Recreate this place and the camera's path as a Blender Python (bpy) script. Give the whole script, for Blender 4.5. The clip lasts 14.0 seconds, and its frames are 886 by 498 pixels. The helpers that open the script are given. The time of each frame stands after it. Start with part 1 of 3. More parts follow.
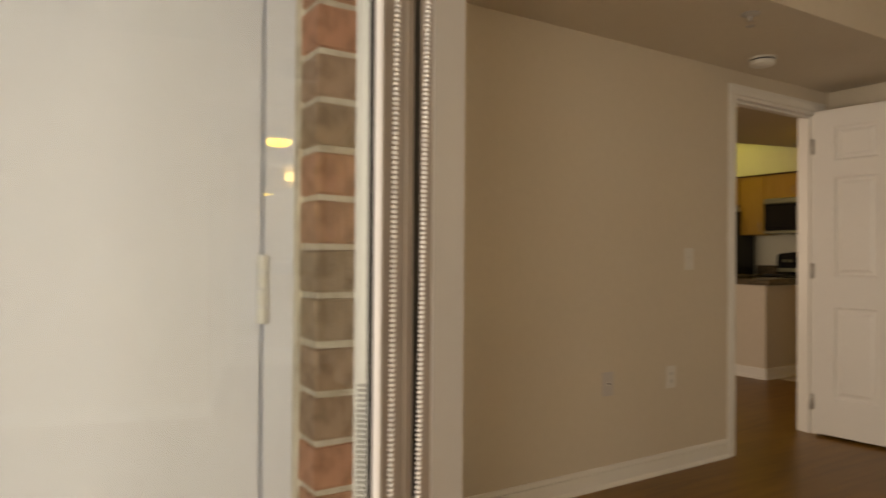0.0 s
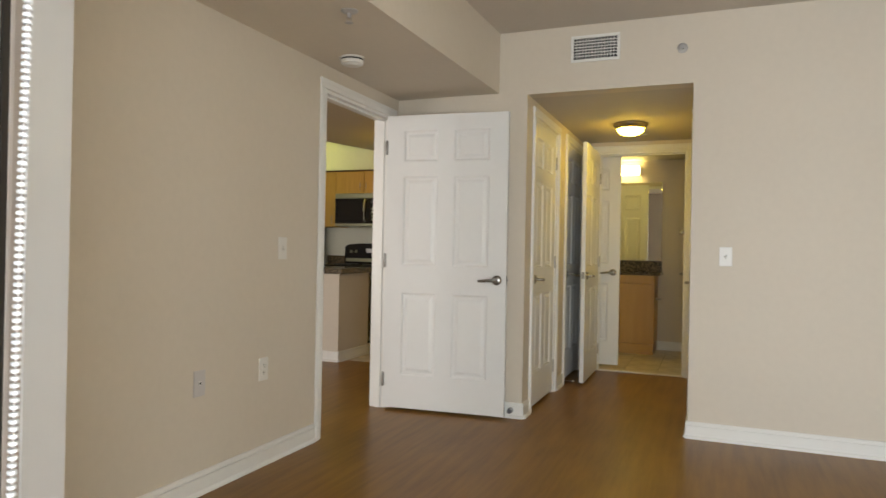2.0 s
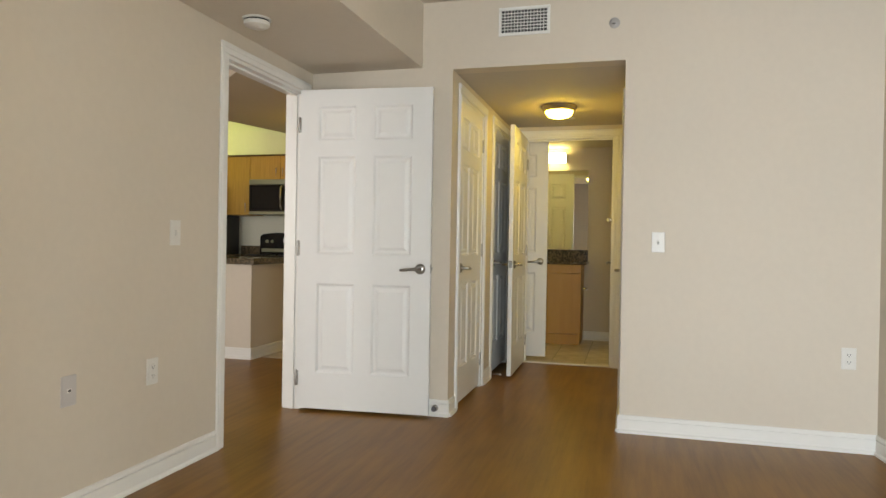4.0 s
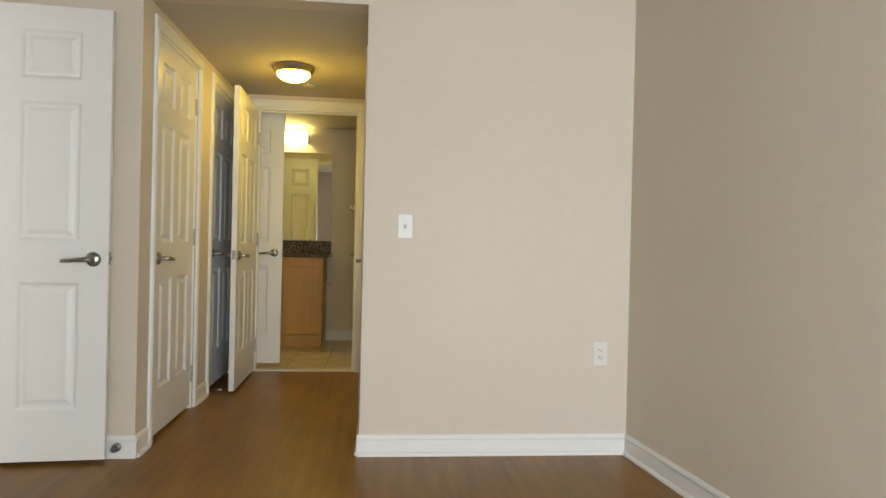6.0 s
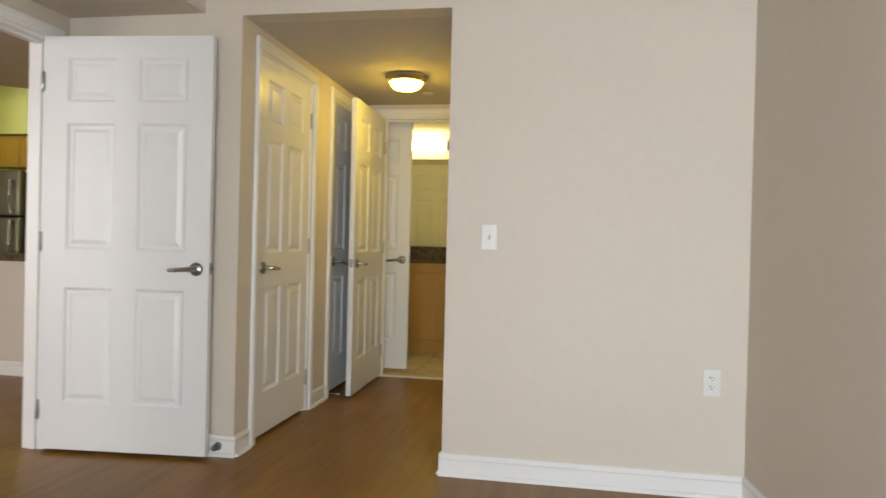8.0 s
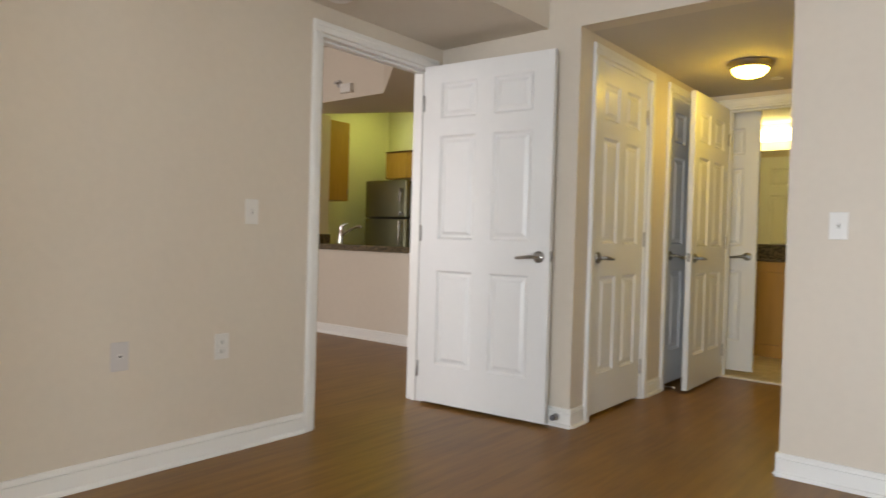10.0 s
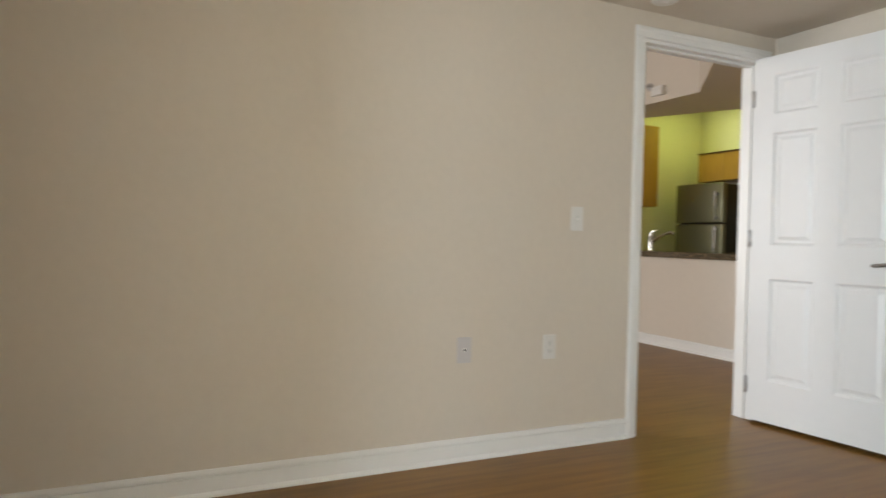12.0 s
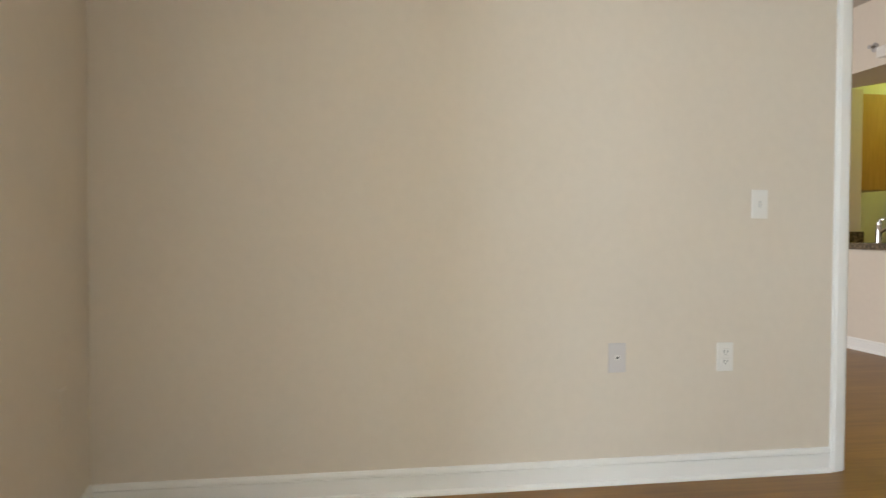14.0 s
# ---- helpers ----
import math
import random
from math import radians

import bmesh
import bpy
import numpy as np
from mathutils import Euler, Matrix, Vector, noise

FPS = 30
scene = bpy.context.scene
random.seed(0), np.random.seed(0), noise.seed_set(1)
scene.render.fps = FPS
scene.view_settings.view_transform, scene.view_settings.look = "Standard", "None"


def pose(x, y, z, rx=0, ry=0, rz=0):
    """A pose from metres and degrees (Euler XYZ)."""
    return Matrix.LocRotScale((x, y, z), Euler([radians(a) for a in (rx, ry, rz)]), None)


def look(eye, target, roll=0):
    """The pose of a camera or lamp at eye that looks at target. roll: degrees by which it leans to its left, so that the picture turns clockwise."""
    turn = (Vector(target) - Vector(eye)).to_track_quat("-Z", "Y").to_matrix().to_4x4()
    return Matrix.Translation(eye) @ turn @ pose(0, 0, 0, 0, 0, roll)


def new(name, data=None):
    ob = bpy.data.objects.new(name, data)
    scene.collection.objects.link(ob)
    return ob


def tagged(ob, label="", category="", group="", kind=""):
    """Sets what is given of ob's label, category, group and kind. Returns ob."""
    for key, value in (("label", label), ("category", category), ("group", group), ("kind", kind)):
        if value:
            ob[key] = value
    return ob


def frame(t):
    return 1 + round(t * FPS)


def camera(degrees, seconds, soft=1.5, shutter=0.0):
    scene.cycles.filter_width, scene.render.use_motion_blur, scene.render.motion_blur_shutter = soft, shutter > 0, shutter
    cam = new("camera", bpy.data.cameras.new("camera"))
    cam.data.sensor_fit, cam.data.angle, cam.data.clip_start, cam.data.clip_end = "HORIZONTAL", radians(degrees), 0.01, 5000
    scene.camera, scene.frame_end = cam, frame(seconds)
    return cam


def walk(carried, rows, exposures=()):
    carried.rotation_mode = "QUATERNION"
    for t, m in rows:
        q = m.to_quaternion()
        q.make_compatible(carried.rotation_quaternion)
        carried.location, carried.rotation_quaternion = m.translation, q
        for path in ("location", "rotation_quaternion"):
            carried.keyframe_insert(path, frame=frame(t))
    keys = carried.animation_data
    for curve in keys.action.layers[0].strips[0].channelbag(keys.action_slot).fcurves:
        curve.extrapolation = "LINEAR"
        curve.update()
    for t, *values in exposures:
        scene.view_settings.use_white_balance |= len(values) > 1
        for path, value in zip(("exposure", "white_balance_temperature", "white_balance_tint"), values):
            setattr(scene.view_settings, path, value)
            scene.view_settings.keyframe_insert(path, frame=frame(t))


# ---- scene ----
cam = camera(66.9, 14.0, soft=1.45, shutter=0.45)
PATH = [
    (0, (2.324, -4.391, 1.115), (0.633, -3.322, 1.133), 0.4),
    (0.5, (2.233, -4.338, 1.121), (0.795, -2.947, 1.132), 1.0),
    (1, (2.173, -4.33, 1.129), (1.043, -2.681, 1.133), 1.2),
    (1.5, (2.131, -4.343, 1.126), (1.237, -2.553, 1.126), 1.1),
    (2, (2.105, -4.338, 1.106), (1.36, -2.482, 1.111), 1.1),
    (2.5, (2.103, -4.322, 1.099), (1.469, -2.425, 1.101), 1.0),
    (5, (1.982, -3.64, 1.028), (1.611, -1.675, 1.007), 1.2),
    (5.5, (2.012, -3.417, 1.012), (1.923, -1.42, 0.997), 1.2),
    (6, (2.054, -3.228, 1.012), (2.246, -1.237, 1.003), 1.3),
    (6.5, (2.117, -3.132, 1.063), (2.322, -1.142, 1.058), 1.3),
    (7, (2.247, -3.042, 1.081), (2.336, -1.044, 1.072), 1.3),
    (9.5, (2.692, -3.156, 1.017), (1.624, -1.465, 0.989), 1.6),
    (10, (2.672, -3.233, 1.002), (1.41, -1.682, 0.971), 1.6),
    (10.5, (2.632, -3.298, 0.99), (1.219, -1.884, 0.96), 1.5),
    (11, (2.63, -3.334, 0.974), (1.082, -2.068, 0.95), 1.5),
    (11.5, (2.622, -3.363, 0.983), (0.971, -2.235, 0.954), 1.4),
    (12, (2.645, -3.373, 0.992), (0.846, -2.499, 0.961), 1.3),
    (12.5, (2.652, -3.379, 1.0), (0.73, -2.827, 0.972), 0.6),
    (13, (2.614, -3.394, 1.03), (0.645, -3.05, 0.972), 0.8),
    (13.5, (2.577, -3.3, 0.997), (0.595, -3.041, 0.948), 0.7),
    (14, (2.47, -3.067, 0.979), (0.497, -2.745, 0.932), 0.3),
]
EXPOSURES = [(0.0, -1.26, 9500, 20), (0.5, -1.02, 7900, 18), (1.0, -0.76, 7800, 17), (1.5, -0.52, 7300, 14), (2.0, -0.31, 6500, 11), (2.5, -0.17, 6350, 10), (5.0, -0.12, 6480, 10), (6.0, -0.15, 6380, 11), (7.0, -0.11, 6300, 13), (9.5, -0.17, 6050, 12), (10.0, -0.17, 6200, 14), (11.0, -0.04, 6050, 10), (12.0, -0.02, 6000, 10), (12.5, 0.22, 5750, 9), (13.0, 0.05, 5900, 9), (13.5, 0.07, 6000, 10), (14.0, 0.35, 5800, 9)]
walk(cam, [(t, look(eye, target, roll)) for t, eye, target, roll in PATH], EXPOSURES)

# ---- world and large lights ----
world = bpy.data.worlds.new("sky")
scene.world = world
world.use_nodes = True
wn = world.node_tree.nodes
sky = wn.new("ShaderNodeTexSky")
sky.sky_type, sky.sun_disc = "NISHITA", False
sky.sun_elevation, sky.sun_rotation = radians(48), radians(20)
world.node_tree.links.new(sky.outputs[0], wn["Background"].inputs[0])
wn["Background"].inputs[1].default_value = 0.12

EDGE = (1.385, -3.759)            # where the angled window wall meets the short wall
ALONG = Vector((0.600, -0.800, 0)).normalized()
INWARD = Vector((-ALONG.y, ALONG.x, 0))
WIN = Matrix(((ALONG.x, INWARD.x, 0, EDGE[0]), (ALONG.y, INWARD.y, 0, EDGE[1]), (0, 0, 1, 0), (0, 0, 0, 1)))


def sky_lamp(name, m, width, height, power, color):
    lamp = bpy.data.lights.new(name, "AREA")
    lamp.shape, lamp.size, lamp.size_y, lamp.energy, lamp.color = "RECTANGLE", width, height, power, color
    ob = new(name, lamp)
    ob.matrix_world = m
    return ob


# daylight in the window openings; an area lamp shines along its -Z
sky_lamp("window_daylight", WIN @ pose(1.46, -0.10, 0.98, 90, 0, 0), 1.15, 1.72, 118, (0.87, 0.945, 1.0))
# the rear opening is unseen, added to light the left and back walls
sky_lamp("rear_daylight", pose(3.26, -5.60, 0.98, 90, 0, 0), 0.88, 1.72, 105, (0.87, 0.945, 1.0))
sky_lamp("living_daylight", pose(-3.0, -4.05, 1.4, 90, 0, 0), 2.2, 1.9, 125, (1.0, 0.93, 0.86))

# ---- materials ----


def shader(name, color, rough=0.5, metal=0.0, coat=0.0):
    m = bpy.data.materials.new(name)
    m.use_nodes = True
    b = m.node_tree.nodes["Principled BSDF"]
    b.inputs["Base Color"].default_value = (*color, 1)
    b.inputs["Roughness"].default_value = rough
    b.inputs["Metallic"].default_value = metal
    b.inputs["Coat Weight"].default_value = coat
    return m


def node(m, kind, **sockets):
    n = m.node_tree.nodes.new(kind)
    for k, v in sockets.items():
        n.inputs[k.replace("_", " ")].default_value = v
    return n


def coords(m, scale):
    tc = node(m, "ShaderNodeTexCoord")
    mp = node(m, "ShaderNodeMapping")
    mp.inputs["Scale"].default_value = scale
    m.node_tree.links.new(tc.outputs["Object"], mp.inputs["Vector"])
    return mp.outputs["Vector"]


def vary(m, low, high, scale, stretch=(1, 1, 1), detail=6.0, lo=0.35, hi=0.65):
    """Noise between two colours."""
    ln = m.node_tree.links
    n = node(m, "ShaderNodeTexNoise", Scale=scale, Detail=detail)
    ln.new(coords(m, stretch), n.inputs["Vector"])
    r = node(m, "ShaderNodeValToRGB")
    r.color_ramp.elements[0].position, r.color_ramp.elements[0].color = lo, (*low, 1)
    r.color_ramp.elements[1].position, r.color_ramp.elements[1].color = hi, (*high, 1)
    ln.new(n.outputs["Fac"], r.inputs["Fac"])
    return r.outputs["Color"]


def blend(m, a, b, fac, mode="MIX"):
    x = node(m, "ShaderNodeMixRGB", Fac=fac)
    x.blend_type = mode
    m.node_tree.links.new(a, x.inputs["Color1"])
    m.node_tree.links.new(b, x.inputs["Color2"])
    return x.outputs["Color"]


def base(m, out):
    m.node_tree.links.new(out, m.node_tree.nodes["Principled BSDF"].inputs["Base Color"])


def relief(m, scale, strength, stretch=(1, 1, 1), distance=0.002, detail=4.0):
    ln = m.node_tree.links
    n = node(m, "ShaderNodeTexNoise", Scale=scale, Detail=detail)
    ln.new(coords(m, stretch), n.inputs["Vector"])
    b = node(m, "ShaderNodeBump", Strength=strength, Distance=distance)
    ln.new(n.outputs["Fac"], b.inputs["Height"])
    ln.new(b.outputs["Normal"], m.node_tree.nodes["Principled BSDF"].inputs["Normal"])


def gloss(m, low, high, scale):
    ln = m.node_tree.links
    n = node(m, "ShaderNodeTexNoise", Scale=scale, Detail=5.0)
    ln.new(coords(m, (1, 1, 1)), n.inputs["Vector"])
    r = node(m, "ShaderNodeMapRange")
    r.inputs["To Min"].default_value, r.inputs["To Max"].default_value = low, high
    ln.new(n.outputs["Fac"], r.inputs["Value"])
    ln.new(r.outputs["Result"], m.node_tree.nodes["Principled BSDF"].inputs["Roughness"])


def painted(name, color, rough, tone=0.03, peel=0.12):
    """Rolled wall paint: faint blotches and roller texture."""
    m = shader(name, color, rough)
    dark = tuple(c * (1 - tone) for c in color)
    light = tuple(min(1, c * (1 + tone)) for c in color)
    wide = vary(m, dark, light, 0.9, detail=3.0)
    fine = vary(m, dark, light, 26.0, detail=3.0)
    base(m, blend(m, wide, fine, 0.35))
    relief(m, 260.0, peel, distance=0.001)
    return m


wall_paint = painted("wall_paint", (0.64, 0.573, 0.472), 0.62)
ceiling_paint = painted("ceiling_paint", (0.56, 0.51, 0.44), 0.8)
kitchen_paint = painted("kitchen_paint", (0.74, 0.73, 0.60), 0.6)
trim_paint = painted("trim_paint", (0.80, 0.79, 0.75), 0.32, 0.015, 0.05)
door_paint = painted("door_paint", (0.76, 0.76, 0.74), 0.36, 0.015, 0.08)
vinyl = painted("vinyl", (0.38, 0.35, 0.335), 0.4, 0.02, 0.04)
bead_paint = painted("bead_paint", (0.58, 0.59, 0.61), 0.4, 0.02, 0.04)
white_vinyl = painted("white_vinyl", (0.82, 0.82, 0.80), 0.4, 0.02, 0.04)
stucco = painted("exterior_paint", (0.72, 0.69, 0.62), 0.7, 0.04, 0.25)
cool_paint = painted("cool_grey_paint", (0.75, 0.785, 0.88), 0.55, 0.04, 0.1)
skylit_return = painted("window_return_skylit", (0.54, 0.55, 0.57), 0.4, 0.015, 0.05)
sprinkler_grey = shader("sprinkler_grey", (0.40, 0.38, 0.36), 0.35)
plastic = shader("white_plastic", (0.72, 0.70, 0.65), 0.35)
chain_white = shader("chain_white", (0.62, 0.64, 0.66), 0.3)
toggle_grey = shader("switch_slot", (0.55, 0.54, 0.50), 0.5)
slot_dark = shader("dark_slot", (0.03, 0.03, 0.03), 0.6)
gasket = shader("black_gap_and_seal", (0.015, 0.013, 0.012), 0.7)
nickel = shader("brushed_nickel", (0.33, 0.32, 0.30), 0.28, 1.0)
gloss(nickel, 0.2, 0.38, 60)
hinge_metal = shader("satin_nickel", (0.44, 0.43, 0.41), 0.42, 1.0)
bronze = shader("brushed_bronze", (0.33, 0.28, 0.21), 0.34, 1.0)
spacer_metal = shader("spacer_aluminium", (0.86, 0.86, 0.84), 0.35, 0.3)
chrome = shader("chrome", (0.75, 0.75, 0.75), 0.08, 1.0)
silver = shader("mirror_silver", (0.86, 0.88, 0.86), 0.01, 1.0)
black_gloss = shader("black_enamel", (0.012, 0.012, 0.013), 0.15)
black_side = shader("black_textured_side", (0.014, 0.014, 0.014), 0.55)
relief(black_side, 300, 0.3)
tile_mat = shader("beige_tile", (0.52, 0.45, 0.34), 0.3)
base(tile_mat, vary(tile_mat, (0.44, 0.37, 0.27), (0.60, 0.52, 0.40), 7.0))
pale_stone = painted("pale_stone", (0.70, 0.66, 0.58), 0.4, 0.06, 0.1)
grout = shader("grout", (0.30, 0.26, 0.20), 0.9)
relief(grout, 200, 0.3)

# olive tint: the kitchen lamp's reflected yellow-green is put into the metal's colour
steel = shader("steel_lime_cast", (0.27, 0.27, 0.18), 0.38, 1.0)
relief(steel, 90, 0.08, (40, 40, 0.5), 0.0005)

floor_wood = shader("floor_laminate", (0.17, 0.08, 0.03), 0.36)
floor_wood.node_tree.nodes["Principled BSDF"].inputs["Specular IOR Level"].default_value = 0.26
fa = vary(floor_wood, (0.146, 0.0700, 0.0100), (0.288, 0.1480, 0.0215), 5.0, (5.0, 0.35, 1), 8.0)
fb = vary(floor_wood, (0.165, 0.0745, 0.0122), (0.290, 0.145, 0.0246), 2.6, (1.8, 0.7, 1), 4.0)
fc = vary(floor_wood, (0.1716, 0.0777, 0.0126), (0.2838, 0.1407, 0.0252), 30.0, (9.0, 0.3, 1), 8.0)
base(floor_wood, blend(floor_wood, blend(floor_wood, fa, fb, 0.5), fc, 0.16))
relief(floor_wood, 60, 0.05, (8, 0.4, 1), 0.0006)

# kitchen maple, with some of the lamp's yellow put into the wood colour
maple = shader("maple_with_lamp_cast", (0.46, 0.25, 0.10), 0.38)
base(maple, blend(maple, vary(maple, (0.38, 0.212, 0.032), (0.50, 0.295, 0.052), 6.0, (9, 9, 0.6), 8.0), vary(maple, (0.40, 0.225, 0.034), (0.48, 0.285, 0.05), 1.5), 0.4))

red_maple = shader("vanity_maple", (0.48, 0.25, 0.07), 0.4)
base(red_maple, blend(red_maple, vary(red_maple, (0.44, 0.235, 0.040), (0.54, 0.305, 0.060), 3.0, (6, 6, 0.6), 6.0), vary(red_maple, (0.45, 0.245, 0.043), (0.53, 0.298, 0.058), 1.2), 0.6))

# dark brown standing in for the shadow line above the cabinets
cabinet_shade = shader("cabinet_top_shade", (0.10, 0.05, 0.015), 0.45)

granite = shader("brown_granite", (0.12, 0.09, 0.06), 0.14)
base(granite, blend(granite, vary(granite, (0.012, 0.010, 0.007), (0.26, 0.19, 0.11), 55.0, detail=8.0, lo=0.42, hi=0.62), vary(granite, (0.03, 0.03, 0.02), (0.16, 0.13, 0.08), 160.0), 0.4))

brick_mat = shader("brick", (0.32, 0.15, 0.09), 0.88)
oi = node(brick_mat, "ShaderNodeObjectInfo")
tone = node(brick_mat, "ShaderNodeValToRGB")
tone.color_ramp.interpolation = "LINEAR"
tone.color_ramp.elements[0].color = (0.38, 0.29, 0.21, 1)
tone.color_ramp.elements[1].color = (0.60, 0.29, 0.19, 1)
brick_mat.node_tree.links.new(oi.outputs["Random"], tone.inputs["Fac"])
base(brick_mat, blend(brick_mat, tone.outputs["Color"], vary(brick_mat, (0.42, 0.38, 0.34), (1, 1, 1), 38.0, lo=0.34, hi=0.56), 0.7, "MULTIPLY"))
relief(brick_mat, 130, 0.7, distance=0.003)
mortar = shader("mortar", (0.66, 0.61, 0.52), 0.95)
base(mortar, vary(mortar, (0.56, 0.50, 0.41), (0.74, 0.70, 0.61), 34.0))
relief(mortar, 220, 0.8, distance=0.003)

glass = bpy.data.materials.new("window_glass")
glass.use_nodes = True
gn, gl = glass.node_tree.nodes, glass.node_tree.links
gn.remove(gn["Principled BSDF"])
gt, gg, gm, gw = (gn.new("ShaderNodeBsdfTransparent"), gn.new("ShaderNodeBsdfGlossy"), gn.new("ShaderNodeMixShader"), gn.new("ShaderNodeLayerWeight"))
gp, gs = gn.new("ShaderNodeMath"), gn.new("ShaderNodeMath")
gp.operation, gp.inputs[1].default_value = "POWER", 4.0
gs.operation, gs.inputs[1].default_value, gs.inputs[2].default_value = "MULTIPLY_ADD", 0.8, 0.04
gw.inputs["Blend"].default_value = 0.5
gt.inputs[0].default_value = (0.93, 0.95, 0.93, 1)
gg.inputs["Roughness"].default_value = 0.0
gl.new(gw.outputs["Facing"], gp.inputs[0]), gl.new(gp.outputs[0], gs.inputs[0]), gl.new(gs.outputs[0], gm.inputs[0])
gl.new(gt.outputs[0], gm.inputs[1]), gl.new(gg.outputs[0], gm.inputs[2])
gl.new(gm.outputs[0], gn["Material Output"].inputs["Surface"])


def glowing(name, color, strength):
    m = shader(name, color, 0.3)
    b = m.node_tree.nodes["Principled BSDF"]
    b.inputs["Emission Color"].default_value = (*color, 1)
    b.inputs["Emission Strength"].default_value = strength
    return m


hall_glow = glowing("lit_frosted_glass", (1.0, 0.67, 0.05), 53.0)
bath_glow = glowing("lit_vanity_shade", (1.0, 0.80, 0.26), 23.0)
kitchen_glow = glowing("lit_fluorescent_diffuser", (0.86, 0.90, 0.17), 8.2)

# ---- mesh helpers ----


def link(name, bm, material, smooth=False):
    me = bpy.data.meshes.new(name)
    bmesh.ops.recalc_face_normals(bm, faces=bm.faces)
    bm.to_mesh(me)
    bm.free()
    if smooth:
        for p in me.polygons:
            p.use_smooth = True
        me.set_sharp_from_angle(angle=radians(38))
    me.materials.append(material)
    return new(name, me)


def part(name, bm, material, parent, label="", smooth=False):
    ob = link(name, bm, material, smooth)
    ob.parent = parent
    return tagged(ob, label)


def thing(name, m, label, category, group="", kind=""):
    ob = new(name)
    ob.empty_display_size = 0.05
    ob.matrix_world = m
    return tagged(ob, label, category, group, kind)


def setting(name, bm, material, label):
    return tagged(link(name, bm, material), label, name.split("_")[0], kind="structure")


def add_box(bm, lo, hi, bevel=0.0, segments=1):
    r = bmesh.ops.create_cube(bm, size=1.0, matrix=Matrix.LocRotScale(
        [(a + b) / 2 for a, b in zip(lo, hi)], None, [abs(b - a) for a, b in zip(lo, hi)]))
    if bevel:
        es = {e for v in r["verts"] for e in v.link_edges}
        bmesh.ops.bevel(bm, geom=list(es), offset=bevel, segments=segments, affect="EDGES", profile=0.5)
    return bm


def box(lo, hi, bevel=0.0, segments=1):
    return add_box(bmesh.new(), lo, hi, bevel, segments)


def boxes(*pairs):
    bm = bmesh.new()
    for lo, hi in pairs:
        add_box(bm, lo, hi)
    return bm


def prism(points, z0, z1, bm=None):
    bm = bm or bmesh.new()
    low = [bm.verts.new((x, y, z0)) for x, y in points]
    top = [bm.verts.new((x, y, z1)) for x, y in points]
    bm.faces.new(low[::-1]), bm.faces.new(top)
    for i in range(len(points)):
        j = (i + 1) % len(points)
        bm.faces.new((low[i], low[j], top[j], top[i]))
    return bm


def lathe(profile, m=None, n=32, bm=None):
    """Turned solid: (radius, height) from bottom to top round local z."""
    bm = bm or bmesh.new()
    m = m or Matrix()
    rings = []
    for r, z in profile:
        if r < 1e-5:
            rings.append([bm.verts.new(m @ Vector((0, 0, z)))])
        else:
            rings.append([bm.verts.new(m @ Vector((r * math.cos(2 * math.pi * i / n), r * math.sin(2 * math.pi * i / n), z))) for i in range(n)])
    for a, b in zip(rings, rings[1:]):
        for i in range(n):
            j = (i + 1) % n
            q = [a[i % len(a)], a[j % len(a)], b[j % len(b)], b[i % len(b)]]
            q = list(dict.fromkeys(q))
            if len(q) > 2:
                bm.faces.new(q)
    for ring in (rings[0], rings[-1]):
        if len(ring) > 2:
            bm.faces.new(ring)
    return bm


def tube(points, radii, n=12, flat=1.0, bm=None):
    """A rounded bar through the points; flat squashes it in z."""
    bm = bm or bmesh.new()
    pts = [Vector(p) for p in points]
    rings = []
    for i, p in enumerate(pts):
        d = (pts[min(i + 1, len(pts) - 1)] - pts[max(i - 1, 0)]).normalized()
        side = d.cross(Vector((0, 0, 1)))
        side = side.normalized() if side.length > 1e-3 else Vector((1, 0, 0))
        up = side.cross(d).normalized()
        r = radii[i] if isinstance(radii, (list, tuple)) else radii
        rings.append([bm.verts.new(p + side * r * math.cos(2 * math.pi * k / n) + up * r * flat * math.sin(2 * math.pi * k / n)) for k in range(n)])
    for a, b in zip(rings, rings[1:]):
        for k in range(n):
            bm.faces.new((a[k], a[(k + 1) % n], b[(k + 1) % n], b[k]))
    bm.faces.new(rings[0]), bm.faces.new(rings[-1])
    return bm


def run(profile, a, b, bm=None):
    """A moulding from a to b on the floor plan: profile of (out, up), out to the left of the way from a to b."""
    bm = bm or bmesh.new()
    a, b = Vector((*a, 0)), Vector((*b, 0))
    d = (b - a).normalized()
    out = Vector((-d.y, d.x, 0))
    ends = [[bm.verts.new(p + out * o + Vector((0, 0, u))) for o, u in profile] for p in (a, b)]
    n = len(profile)
    for i in range(n):
        j = (i + 1) % n
        bm.faces.new((ends[0][i], ends[0][j], ends[1][j], ends[1][i]))
    bm.faces.new(ends[0]), bm.faces.new(ends[1])
    return bm


# ---- structure ----
CEIL, SOFFIT, HALL = 2.578, 2.174, 2.156
LIVING = 2.95
STUB = -3.27
P = lambda s, y: tuple((WIN @ Vector((s, y, 0))).xy)
REAR = P(2.22, 0)
PLAN = [(0, 0.0), (0, -3.90), EDGE, P(2.22, 0.0), (3.79, REAR[1]), (3.30, 0.0)]
setting("floor", prism([(-0.12, 0.0), (-0.12, -0.980), (0, -0.980), (0, -3.92), (EDGE[0], EDGE[1] - 0.02), P(2.22, -0.04), (3.82, REAR[1] - 0.04), (3.32, 0.0), (2.10, 0.0), (2.10, 2.14), (0.0, 2.14), (0.0, 0.0)], -0.1, 0), floor_wood, "brown wood laminate floor with a soft satin sheen")
